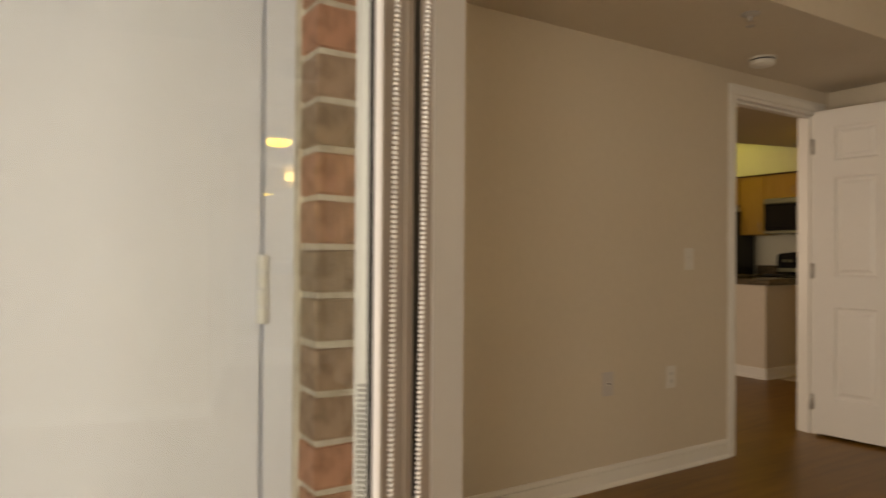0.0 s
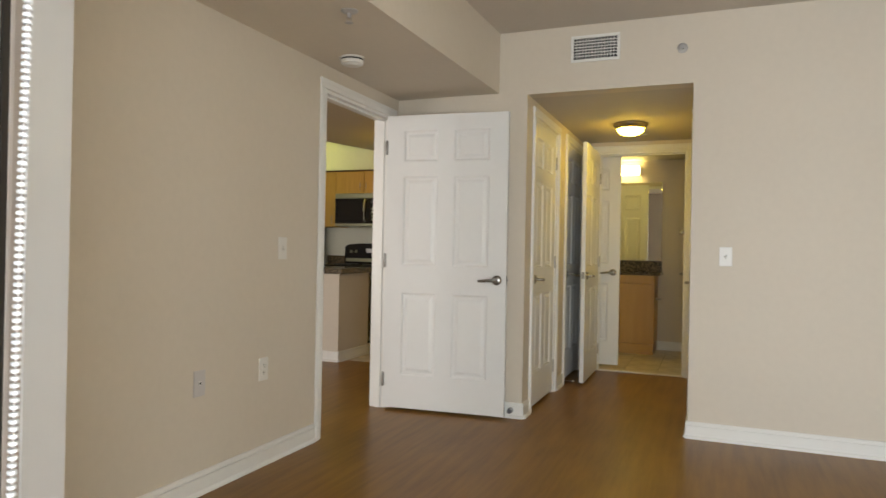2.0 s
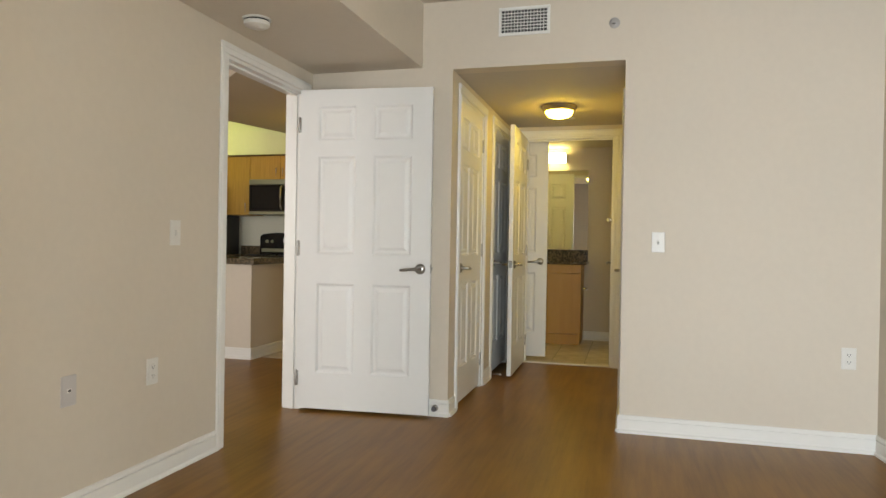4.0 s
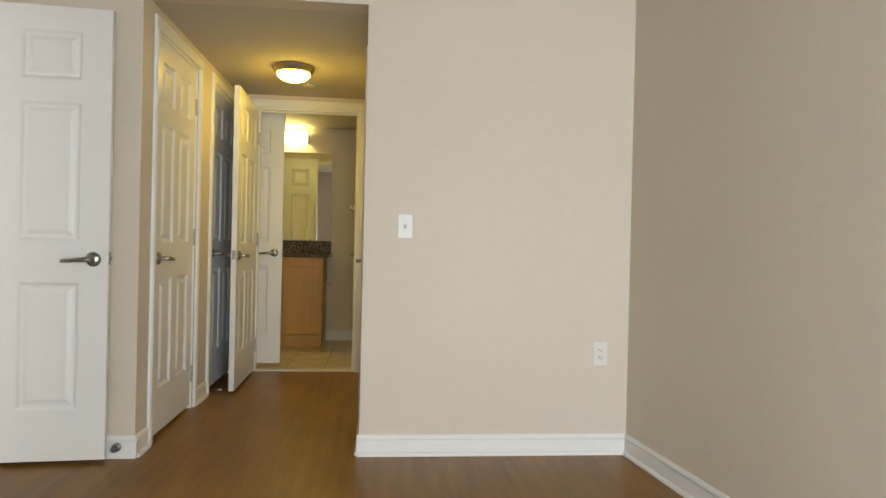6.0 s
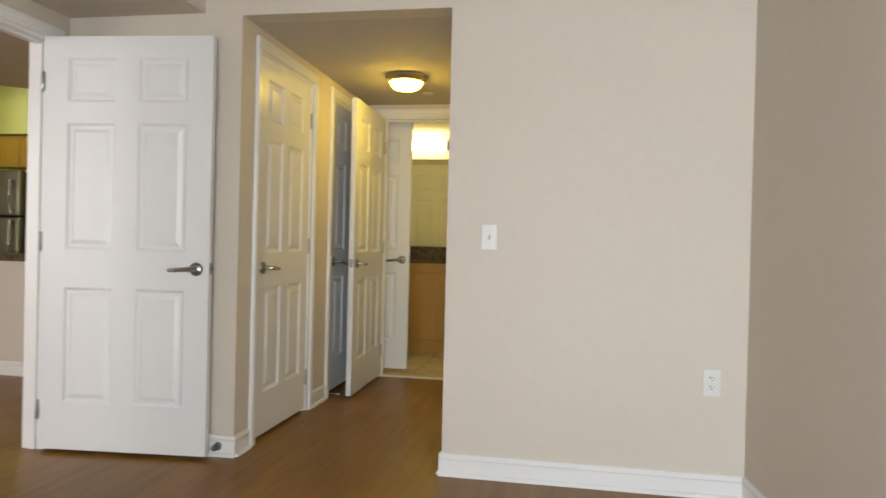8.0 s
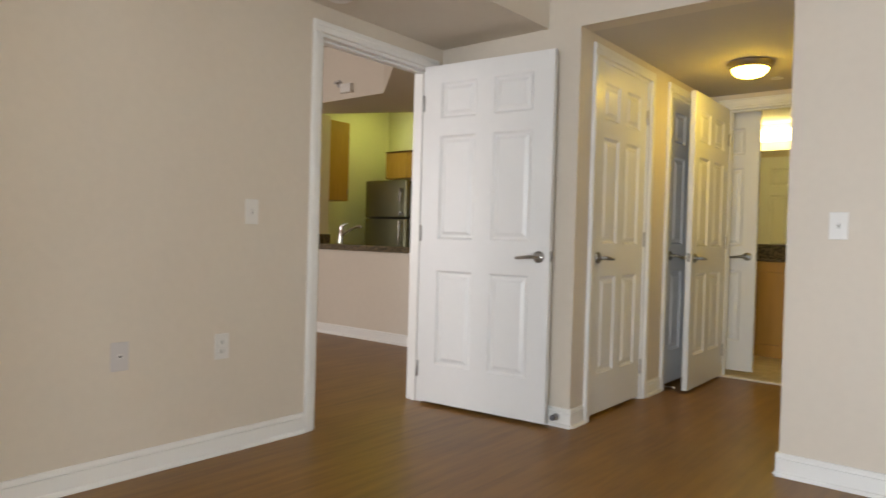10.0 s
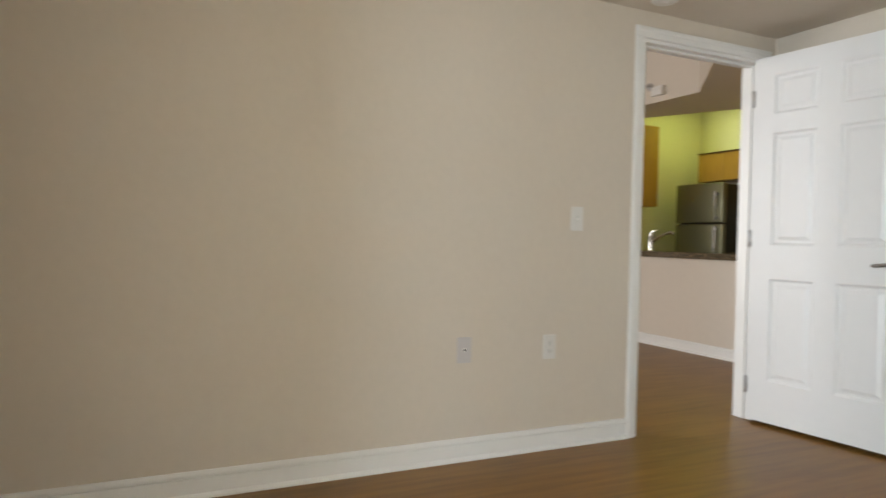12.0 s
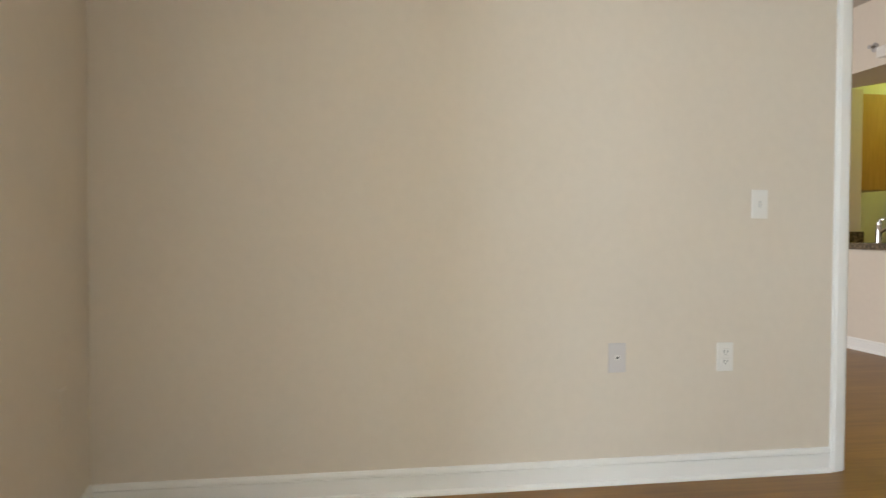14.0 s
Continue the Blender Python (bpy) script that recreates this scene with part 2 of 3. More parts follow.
setting("floor_living", boxes(((-6.5, -4.2, -0.1), (-0.12, 1.50, 0))), floor_wood, "brown wood laminate living room floor")
setting("floor_balcony", prism([(-0.12, -4.2), (0, -4.02), (1.36, -3.92), P(0.3, -0.05), P(2.3, -0.05), (2.6, -6.6), (-0.12, -6.6)], -0.14, -0.03), stucco, "pale concrete balcony slab outside the window")
setting("wall_left", boxes(((-0.12, -4.2, 0), (0, -0.980, LIVING)), ((-0.12, -0.108, 0), (0, 3.44, LIVING)), ((-0.12, -0.980, 2.035), (0, -0.108, LIVING))), wall_paint, "cream painted wall with a doorway to the kitchen")
setting("wall_back", boxes(((0, 0, 0), (0.95, 0.12, CEIL)), ((1.983, 0, 0), (3.32, 0.12, CEIL)), ((0.95, 0, HALL), (1.983, 0.12, CEIL))), wall_paint, "cream painted wall with an opening to a short hall")
setting("wall_right", prism([(3.30, 0.0), (3.80, -5.75), (3.96, -5.75), (3.46, 0.12), (3.32, 0.12)], 0, CEIL), wall_paint, "plain cream painted wall")
setting("wall_hall_left", boxes(((0.83, 0.12, 0), (0.95, 0.205, HALL)), ((0.83, 0.955, 0), (0.95, 1.315, HALL)), ((0.83, 2.065, 0), (0.95, 2.11, HALL)), ((0.83, 0.205, 2.05), (0.95, 0.955, HALL)), ((0.83, 1.315, 2.05), (0.95, 2.065, HALL))), wall_paint, "cream hall wall with two closet doorways")
setting("wall_hall_right", boxes(((1.983, 0.12, 0), (2.10, 0.55, HALL)), ((1.983, 1.33, 0), (2.10, 2.11, HALL)), ((1.983, 0.55, 2.05), (2.10, 1.33, HALL)), ((2.10, 0.5, 0), (2.15, 1.4, HALL))), wall_paint, "cream hall wall")
setting("wall_hall_end", boxes(((0.0, 2.11, 0), (1.085, 2.23, 2.3)), ((1.892, 2.11, 0), (2.45, 2.23, 2.3)), ((1.085, 2.11, 2.062), (1.892, 2.23, 2.3))), wall_paint, "cream wall with the bathroom doorway")
setting("wall_bath_end", boxes(((0.0, 3.86, 0), (2.45, 3.98, 2.3))), wall_paint, "cream bathroom wall behind the vanity")
setting("wall_bath_right", boxes(((2.33, 2.23, 0), (2.45, 3.86, 2.3))), wall_paint, "cream bathroom wall")
setting("wall_bath_left", boxes(((0.0, 2.23, 0), (0.12, 3.86, 2.3))), wall_paint, "cream bathroom wall")
E2 = Vector((*EDGE, 0)) + ALONG * 0.105 - INWARD * 0.014
setting("wall_window", prism([(0, -3.90), EDGE, (E2.x, E2.y), (E2.x - 0.06, E2.y - 0.045), (1.36, -3.91), (0, -4.02)], 0, CEIL), wall_paint, "short cream wall beside the angled window")
setting("wall_angled", prism([P(2.08, 0), P(2.22, 0), P(2.22, -0.14), P(2.08, -0.14)], 0, CEIL, prism([P(0.115, 0), P(2.08, 0), P(2.08, -0.14), P(0.115, -0.14)], 2.32, CEIL)), wall_paint, "cream wall round the angled window")
c = P(2.22, 0)
setting("wall_rear", boxes(((c[0] - 0.1, c[1] - 0.14, 0), (2.80, c[1], CEIL)), ((3.72, c[1] - 0.14, 0), (3.95, c[1], CEIL)), ((2.80, c[1] - 0.14, 1.93), (3.72, c[1], CEIL)), ((2.80, c[1] - 0.14, 0), (3.72, c[1], 0.05))), wall_paint, "unseen cream wall behind the walk with an added window opening")
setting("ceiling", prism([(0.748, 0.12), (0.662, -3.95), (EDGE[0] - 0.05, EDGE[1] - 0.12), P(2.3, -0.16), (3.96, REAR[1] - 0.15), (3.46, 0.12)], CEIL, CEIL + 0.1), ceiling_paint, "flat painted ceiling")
setting("ceiling_soffit", prism([(0.0, -4.2), (0.660, -4.2), (0.752, 0), (0.0, 0)], SOFFIT, LIVING), wall_paint, "dropped soffit along the wall")
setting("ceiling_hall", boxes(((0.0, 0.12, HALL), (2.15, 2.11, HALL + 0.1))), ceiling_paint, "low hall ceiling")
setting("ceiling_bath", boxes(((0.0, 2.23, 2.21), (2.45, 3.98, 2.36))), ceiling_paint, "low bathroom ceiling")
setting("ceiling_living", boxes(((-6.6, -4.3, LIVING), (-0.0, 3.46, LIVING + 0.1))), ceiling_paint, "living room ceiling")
setting("ceiling_kitchen", prism([(-3.78, 1.38), (-1.87, 1.38), (-0.79, 0.43), (-0.12, 0.43), (-0.12, 3.32), (-1.98, 3.32), (-2.24, 2.29), (-3.66, 1.59), (-3.78, 1.59)], 2.38, LIVING), wall_paint, "dropped kitchen soffit with a clipped corner")
setting("ceiling_well", prism([(-3.66, 1.60), (-2.245, 2.30), (-1.985, 3.32), (-3.66, 3.32)], 2.68, 2.76), ceiling_paint, "kitchen ceiling inside the soffit")
setting("wall_kitchen", boxes(((-3.78, 3.32, 0), (-0.12, 3.44, LIVING))), kitchen_paint, "pale kitchen wall behind the stove")
setting("wall_kitchen_left", boxes(((-3.78, 1.47, 0), (-3.66, 3.32, LIVING))), kitchen_paint, "pale kitchen wall beside the refrigerator")
setting("wall_living", boxes(((-6.6, -4.2, 0), (-6.5, 1.50, LIVING)), ((-6.6, 1.50, 0), (-3.78, 1.60, LIVING)), ((-6.5, -4.2, 0), (-4.2, -4.1, LIVING)), ((-1.8, -4.2, 0), (-0.12, -4.1, LIVING)), ((-4.2, -4.2, 0), (-1.8, -4.1, 0.4)), ((-4.2, -4.2, 2.4), (-1.8, -4.1, LIVING))), wall_paint, "cream living room walls with a window opening")
setting("wall_half", boxes(((-3.66, 1.36, 0), (-1.268, 1.48, 0.860)), ((-1.388, 1.48, 0), (-1.268, 1.97, 0.860))), wall_paint, "cream half wall under the kitchen counter")
setting("wall_kitchen_end", boxes(((-3.66, 1.482, 0.916), (STUB, 1.95, 2.38))), wall_paint, "cream wall end standing on the kitchen counter")
setting("floor_kitchen", boxes(((-3.66, 1.505, -0.1), (-0.12, 3.32, -0.004))), grout, "kitchen floor bed")
setting("floor_bath", boxes(((0.1, 2.15, -0.1), (2.4, 3.86, -0.004))), grout, "bathroom floor bed")
setting("ground", boxes(((-70, -70, -3.2), (70, 70, -3.0))), stucco, "pale paved ground outside")

# grey facing on the return at the window's edge, sky light in its colour
W0, W1 = Vector((*EDGE, 0)), E2
wd = (W1 - W0).normalized()
wn2 = Vector((-wd.y, wd.x, 0))
setting("trim", prism([tuple((W0 - wd * 0.001).xy), tuple(W1.xy), tuple((W1 + wn2 * 0.003).xy), tuple((W0 - wd * 0.001 + wn2 * 0.003).xy)], 0, 2.32), skylit_return, "grey facing on the window return, sky light put into its colour")

# baseboards
BASE = [(0, 0), (0.024, 0), (0.0235, 0.008), (0.019, 0.015), (0.012, 0.019), (0.012, 0.0755), (0.0055, 0.0770), (0.0055, 0.0795), (0.013, 0.081), (0.013, 0.090), (0.008, 0.1), (0, 0.102)]
for a, b in (((0, -1.038), (0, -3.885)), ((0.962, 0), (0.0, 0)), ((3.30, 0), (1.971, 0)), ((3.80, -5.75), (3.30, 0)), ((0, -3.90), EDGE),
             ((0.95, 0.143), (0.95, 0)), ((0.95, 1.255), (0.95, 1.017)), ((1.983, 0), (1.983, 0.488)), ((1.983, 1.392), (1.983, 2.11)),
             ((-1.256, 1.36), (-3.66, 1.36)), ((-1.268, 1.97), (-1.268, 1.36)), ((2.33, 3.86), (1.53, 3.86)), ((2.33, 2.23), (2.33, 3.86)),
             ((-0.12, -4.1), (-0.12, -1.038)), ((-0.12, -0.050), (-0.12, 1.30))):
    # the moulding stands out to the side that its room is on
    setting("baseboard", run(BASE, a, b), trim_paint, "white moulded baseboard with a stepped cap")


# ---- doors ----
CAS = 0.058


def casing(m, width, height, label, depth=0.12, lining=True):
    """Door casing in local x/z on the face y = 0 (out is -y), with the jamb lining going to y = depth."""
    t = thing("trim", m, label, "door casing", kind="structure")
    for name, lo, hi in (("side_casing", (-CAS, -0.016, 0), (0.0, -0.001, height)), ("side_casing", (width, -0.016, 0), (width + CAS, -0.001, height)),
                         ("head_casing", (-CAS, -0.016, height), (width + CAS, -0.001, height + CAS))):
        bm = box(lo, hi, 0.004, 2)
        part(name, bm, trim_paint, t)
        inner = ((lo[0] + 0.010, -0.020, lo[2] + (0.0 if "side" in name else 0.012)), (hi[0] - 0.026, -0.0155, hi[2] - 0.012)) if "side" in name else ((lo[0] + 0.012, -0.020, lo[2] + 0.028), (hi[0] - 0.012, -0.0155, hi[2] - 0.010))
        part("raised_band", box(*inner, 0.002, 1), trim_paint, t)
    if not lining:
        return t
    for lo, hi in (((0.0, 0, 0), (0.018, depth, height)), ((width - 0.018, 0, 0), (width, depth, height)), ((0.018, 0, height - 0.018), (width - 0.018, depth, height))):
        part("jamb", box(lo, hi), trim_paint, t)
    for lo, hi in (((0.018, 0.040, 0), (0.030, 0.075, height - 0.018)), ((width - 0.030, 0.040, 0), (width - 0.018, 0.075, height - 0.018)), ((0.030, 0.040, height - 0.030), (width - 0.030, 0.075, height - 0.018))):
        part("stop_bead", box(lo, hi, 0.002), trim_paint, t)
    return t


def face_with_panels(bm, w, h, rects, y, sign):
    """One side of a moulded leaf: flat, with a sunk border round each panel."""
    xs = sorted({0.0, w, *[r[0] for r in rects], *[r[1] for r in rects]})
    zs = sorted({0.0, h, *[r[2] for r in rects], *[r[3] for r in rects]})
    grid = {(x, z): bm.verts.new((x, y, z)) for x in xs for z in zs}
    for x0, x1 in zip(xs, xs[1:]):
        for z0, z1 in zip(zs, zs[1:]):
            ring = [grid[x0, z0], grid[x1, z0], grid[x1, z1], grid[x0, z1]]
            if any(r[0] <= x0 and x1 <= r[1] and r[2] <= z0 and z1 <= r[3] for r in rects):
                for inset, depth in ((0.005, 0.003), (0.014, 0.011), (0.024, 0.011)):
                    nxt = [bm.verts.new((a, y - sign * depth, b)) for a, b in ((x0 + inset, z0 + inset), (x1 - inset, z0 + inset), (x1 - inset, z1 - inset), (x0 + inset, z1 - inset))]
                    for i in range(4):
                        bm.faces.new((ring[i], ring[(i + 1) % 4], nxt[(i + 1) % 4], nxt[i]))
                    ring = nxt
                bm.faces.new(ring)
            else:
                bm.faces.new(ring)


def lever(parent, m, direction):
    """Round rose, neck and curved lever; out is local -y, the lever points along direction * x."""
    h = part("handle", lathe([(0.031, 0.001), (0.033, 0.004), (0.031, 0.010), (0.022, 0.016), (0.0, 0.018)], m @ pose(0, 0, 0, 90), 28), nickel, parent, "brushed nickel lever handle", True)
    pts = [(0, -0.012, 0), (0, -0.040, 0), (direction * 0.006, -0.052, 0), (direction * 0.028, -0.056, -0.001), (direction * 0.06, -0.054, -0.003), (direction * 0.095, -0.050, -0.007), (direction * 0.118, -0.047, -0.008)]
    part("lever", tube([m @ Vector(p) for p in pts], [0.011, 0.010, 0.0105, 0.0105, 0.0095, 0.009, 0.0075], 12), nickel, h, "", True)
    return h


def door(name, m, w, label, hinge_faces=-1, h=2.022, handles=(-1, 1), hinges=True, z0=0.020):
    """Six-panel leaf from the hinge at x = 0 to x = w; faces at y = -/+ half its thickness."""
    t = thing(name, m @ pose(0, 0, z0), label, "door", "six-panel doors", "structure")
    half = 0.0175
    stile, mid = 0.115 * w / 0.8, 0.105 * w / 0.8
    pw = (w - 2 * stile - mid) / 2
    cols = ((stile, stile + pw), (w - stile - pw, w - stile))
    rows = ((0.227, 0.792), (0.977, 1.592), (1.692, 1.907))
    rects = [(a, b, c, d) for a, b in cols for c, d in rows]
    bm = bmesh.new()
    face_with_panels(bm, w, h, rects, -half, -1)
    face_with_panels(bm, w, h, rects, half, 1)
    for q in (((0, 0), (w, 0)), ((w, 0), (w, h)), ((w, h), (0, h)), ((0, h), (0, 0))):
        (xa, za), (xb, zb) = q
        bm.faces.new([bm.verts.new(p) for p in ((xa, -half, za), (xb, -half, zb), (xb, half, zb), (xa, half, za))])
    bmesh.ops.remove_doubles(bm, verts=bm.verts, dist=0.0001)
    part("leaf", bm, door_paint, t)
    for s in (-1, 1):
        for a, b, c, d in rects:
            bm = bmesh.new()
            y0, y1 = s * (half - 0.0109), s * (half - 0.002)
            i0, i1 = 0.026, 0.046
            lo = [bm.verts.new(p) for p in ((a + i0, y0, c + i0), (b - i0, y0, c + i0), (b - i0, y0, d - i0), (a + i0, y0, d - i0))]
            hi = [bm.verts.new(p) for p in ((a + i1, y1, c + i1), (b - i1, y1, c + i1), (b - i1, y1, d - i1), (a + i1, y1, d - i1))]
            for i in range(4):
                bm.faces.new((lo[i], lo[(i + 1) % 4], hi[(i + 1) % 4], hi[i]))
            bm.faces.new(hi)
            part("panel", bm, door_paint, t)
    for s in handles:
        lever(t, pose(w - 0.062, s * half, 0.897, 0, 0, 0 if s < 0 else 180), -1 if s < 0 else 1)
    if handles:
        part("latch_plate", box((w - 0.0005, -0.0125, 0.872), (w + 0.0015, 0.0125, 0.929), 0.0005), nickel, t, "nickel latch plate")
        part("latch_bolt", box((w + 0.001, -0.006, 0.890), (w + 0.010, 0.006, 0.910), 0.002), nickel, t)
    if hinges:
        for z in (0.192, 1.012, 1.792):
            y = hinge_faces * (half + 0.004)
            hg = part("hinge", lathe([(0.0, -0.05), (0.004, -0.049), (0.0065, -0.045), (0.0065, 0.045), (0.004, 0.049), (0.0, 0.05)], pose(-0.002, y, z), 14), hinge_metal, t, "satin nickel butt hinge", True)
            part("hinge_plate", box((0.0, y - hinge_faces * 0.0035 - 0.0008, z - 0.045), (0.010, y - hinge_faces * 0.0035 + 0.0008, z + 0.045)), hinge_metal, hg)
    return t


# kitchen doorway in the left wall; hall closets, bathroom and hall doors
casing(pose(0, -0.980, 0, 0, 0, 90), 0.872, 2.035, "white moulded casing of the kitchen doorway")
casing(pose(-0.12, -0.108, 0, 0, 0, -90), 0.872, 2.035, "white moulded casing on the kitchen side", lining=False)
door("door_1", pose(-0.002, -0.150, 0, 0, 0, 5.0), 0.855, "white six-panel door standing wide open", hinge_faces=-1, h=2.012)
casing(pose(0.95, 0.205, 0, 0, 0, 90), 0.75, 2.05, "white moulded casing of the hall closet")
door("door_2", pose(0.925, 0.934, 0, 0, 0, -90), 0.708, "white six-panel closet door, closed", hinge_faces=1, handles=(1,))
casing(pose(0.95, 1.315, 0, 0, 0, 90), 0.75, 2.05, "white moulded casing of the second hall closet")
door("door_3", pose(1.094, 2.088, 0, 0, 0, -89.2), 0.775, "white six-panel bathroom door standing open into the hall", hinge_faces=1)
door("door_4", pose(0.925, 2.044, 0, 0, 0, -90), 0.708, "white six-panel closet door in the shade of the open door", hinge_faces=1, handles=(1,), hinges=False, z0=0.03)
casing(pose(1.085, 2.11, 0, 0, 0, 0), 0.807, 2.062, "white moulded casing of the bathroom doorway")
door("door_5", pose(0.535, 2.34, 0, 0, 0, 0), 0.74, "white six-panel door standing open in the bathroom", hinge_faces=-1, h=2.04, z0=0.03)
door("door_6", pose(1.892, 2.26, 0, 0, 0, 91.2), 0.76, "white six-panel door seen on edge, open", hinge_faces=1)
casing(pose(1.983, 1.33, 0, 0, 0, -90), 0.78, 2.05, "white moulded casing in the hall")
door("door_7", pose(2.008, 1.305, 0, 0, 0, -90), 0.73, "white six-panel hall door, closed", hinge_faces=1, handles=(-1,))
setting("trim", box((1.104, 2.114, 0), (1.873, 2.18, 0.012), 0.004, 2), pale_stone, "pale stone threshold strip")

# ---- angled window ----
win = thing("window_1", WIN, "tall angled window in taupe frames with a double pane", "window", kind="structure")
part("frame_post", box((0.104, -0.05, 0.0), (0.152, -0.012, 2.32), 0.006, 2), vinyl, win, "taupe frame post")
# solid black strip drawn for the shade of the gap between the posts
part("gasket", box((0.151, -0.048, 0.0), (0.170, -0.0145, 2.32)), gasket, win, "black strip for the shade in the gap between the frames")
part("frame_post", box((0.169, -0.036, 0.0), (0.306, -0.016, 2.32), 0.004, 2), vinyl, win, "taupe frame post")
part("frame_rib", box((0.196, -0.017, 0.0), (0.204, -0.012, 2.32), 0.002, 1), vinyl, win)
part("glazing_bead", box((0.304, -0.012, 0.06), (0.3135, 0.001, 2.26), 0.003, 2), bead_paint, win, "white glazing bead")
part("glazing_seal", box((0.310, -0.0145, 0.06), (0.3175, -0.0085, 2.26)), gasket, win, "dark glazing seal")
spacer = part("spacer_bar", box((0.292, -0.029, 0.06), (0.3165, -0.0145, 2.26), 0.002), spacer_metal, win, "bright metal spacer between the panes")
bm = bmesh.new()
for k in range(104):
    add_box(bm, (0.316, -0.027, 0.29 + k * 0.0064), (0.3186, -0.0165, 0.2934 + k * 0.0064))
tagged(part("spacer_ribs", bm, hinge_metal, spacer, "grey ribbed lower length of the spacer"), kind="stuff")
part("outer_stop", box((0.262, -0.048, 0.03), (0.292, -0.031, 2.29), 0.003, 2), white_vinyl, win, "white outer stop")
part("frame_post", box((2.02, -0.06, 0.0), (2.08, 0.0, 2.32), 0.006, 2), vinyl, win)
part("mullion", box((1.16, -0.06, 0.06), (1.22, 0.0, 2.26), 0.006, 2), vinyl, win)
part("bottom_rail", box((0.3175, -0.06, 0.0), (2.02, 0.0, 0.06), 0.006, 2), vinyl, win)
part("top_rail", box((0.3175, -0.06, 2.26), (2.02, 0.0, 2.32), 0.006, 2), vinyl, win)
for s0, s1 in ((0.3175, 1.16), (1.22, 2.02)):
    pane = part("pane", box((s0, -0.0135, 0.06), (s1, -0.0095, 2.26)), glass, win, "clear window glass")
    pane.visible_shadow = False

# never in view: added as the opening for the rear lamp
win2 = thing("window_2", pose(2.80, c[1], 0.05), "rear window in pale frames, added out of view for its light", "window", kind="structure")
for lo, hi in (((0, -0.06, 0), (0.05, 0, 1.88)), ((0.87, -0.06, 0), (0.92, 0, 1.88)), ((0.05, -0.06, 0), (0.87, 0, 0.05)), ((0.05, -0.06, 1.83), (0.87, 0, 1.88))):
    part("window_frame", box(lo, hi, 0.005), white_vinyl, win2)
pane = part("pane", box((0.05, -0.034, 0.05), (0.87, -0.028, 1.83)), glass, win2, "clear window glass")
pane.visible_shadow = False


def bead_chain(low, high):
    """A hanging bead chain from its low end to the clip at the head, points as (along, in, up) of the window wall."""
    lo, hi = Vector(low), Vector(high)
    t = thing("shade_chain", WIN @ Matrix.Translation(lo), "white beaded roller shade chain hanging at the window", "chain", "shade chains")
    bm = bmesh.new()
    n = int((hi - lo).length / 0.0064)
    for k in range(n):
        p = (hi - lo) * k / n
        lathe([(0.0, -0.0021), (0.0040, -0.0017), (0.0045, 0.0), (0.0040, 0.0017), (0.0, 0.0021)], Matrix.Translation(p), 8, bm)
    tagged(part("bead_strand", bm, chain_white, t), kind="stuff")
    part("cord", tube([(0, 0, 0), hi - lo], 0.0012, 6), vinyl, t)
    part("clip", box((-0.008, -0.012, -0.02), (0.008, 0.012, 0.02), 0.003), plastic, t).location = hi - lo
    return t


bead_chain((0.234, 0.014, 0.35), (0.183, 0.024, 2.46))
bead_chain((0.285, 0.000, 0.35), (0.262, 0.006, 2.46))

# outside the window: brick return, painted panel with a hinge
pier = thing("brick_pier", pose(1.318, -3.993, 0), "red and brown brick pier with pale mortar joints", "brick wall")
part("mortar_core", box((-0.092, 0.005, -0.5), (-0.005, 0.096, 2.7)), mortar, pier)
part("caulk_joint", box((-0.097, -0.005, -0.5), (-0.071, 0.03, 2.7), 0.004, 2), mortar, pier, "pale beige caulk joint")
course = 0.0787
brick_meshes = []
for v in range(4):
    bm = box((-0.072, 0, 0), (0, 0.092, 0.0683))
    bmesh.ops.bevel(bm, geom=list(bm.edges), offset=0.004, segments=2, affect="EDGES", profile=0.5)
    for vert in bm.verts:
        vert.co += Vector((random.uniform(-1, 1), random.uniform(-1, 1), random.uniform(-1, 1))) * 0.0014
    brick_meshes.append(bm)
brick_meshes = [part("brick", bm, brick_mat, pier) for bm in brick_meshes]
for i in range(-6, 36):
    if 0 <= i < 4:
        b = brick_meshes[i]
    else:
        b = new("brick", brick_meshes[i % 4].data)
        b.parent = pier
    b.location = (random.uniform(-0.0015, 0.0015), random.uniform(-0.001, 0.001), 1.132 + (i - 15) * course)
    b.rotation_euler = (0, 0, random.uniform(-0.008, 0.008))

closet = thing("outside_door", pose(1.214, -4.041, 0, 0, 0, -104), "pale painted exterior door with a white hinge", "door")
part("leaf", box((0.007, -0.04, 0.02), (0.95, 0.0, 2.4), 0.003), cool_paint, closet)
part("jamb", box((-0.052, -0.05, 0.0), (0.004, 0.004, 2.4), 0.003), cool_paint, closet)
hg = part("hinge", lathe([(0.0, -0.058), (0.0070, -0.057), (0.0076, -0.054), (0.0076, 0.054), (0.0070, 0.057), (0.0, 0.058)], pose(0.006, 0.010, 1.056), 14), cool_paint, closet, "white painted hinge", True)
for k in range(4):
    part("knuckle", lathe([(0.0, -0.0134), (0.0088, -0.0134), (0.0095, -0.0124), (0.0095, 0.0124), (0.0088, 0.0134), (0.0, 0.0134)], pose(0.006, 0.010, 1.0125 + k * 0.029), 16), white_vinyl, hg)


# ---- wall fittings ----


def plate_base(t, w=0.072, h=0.116, paint=None):
    part("cover_plate", box((-w / 2, -0.006, -h / 2), (w / 2, 0, h / 2), 0.003, 2), paint or plastic, t)
    for z in (-0.042, 0.042):
        part("screw", lathe([(0.0, 0.0), (0.003, 0.0), (0.0026, 0.001), (0.0, 0.0012)], pose(0, -0.006, z, 90), 10), paint or plastic, t)


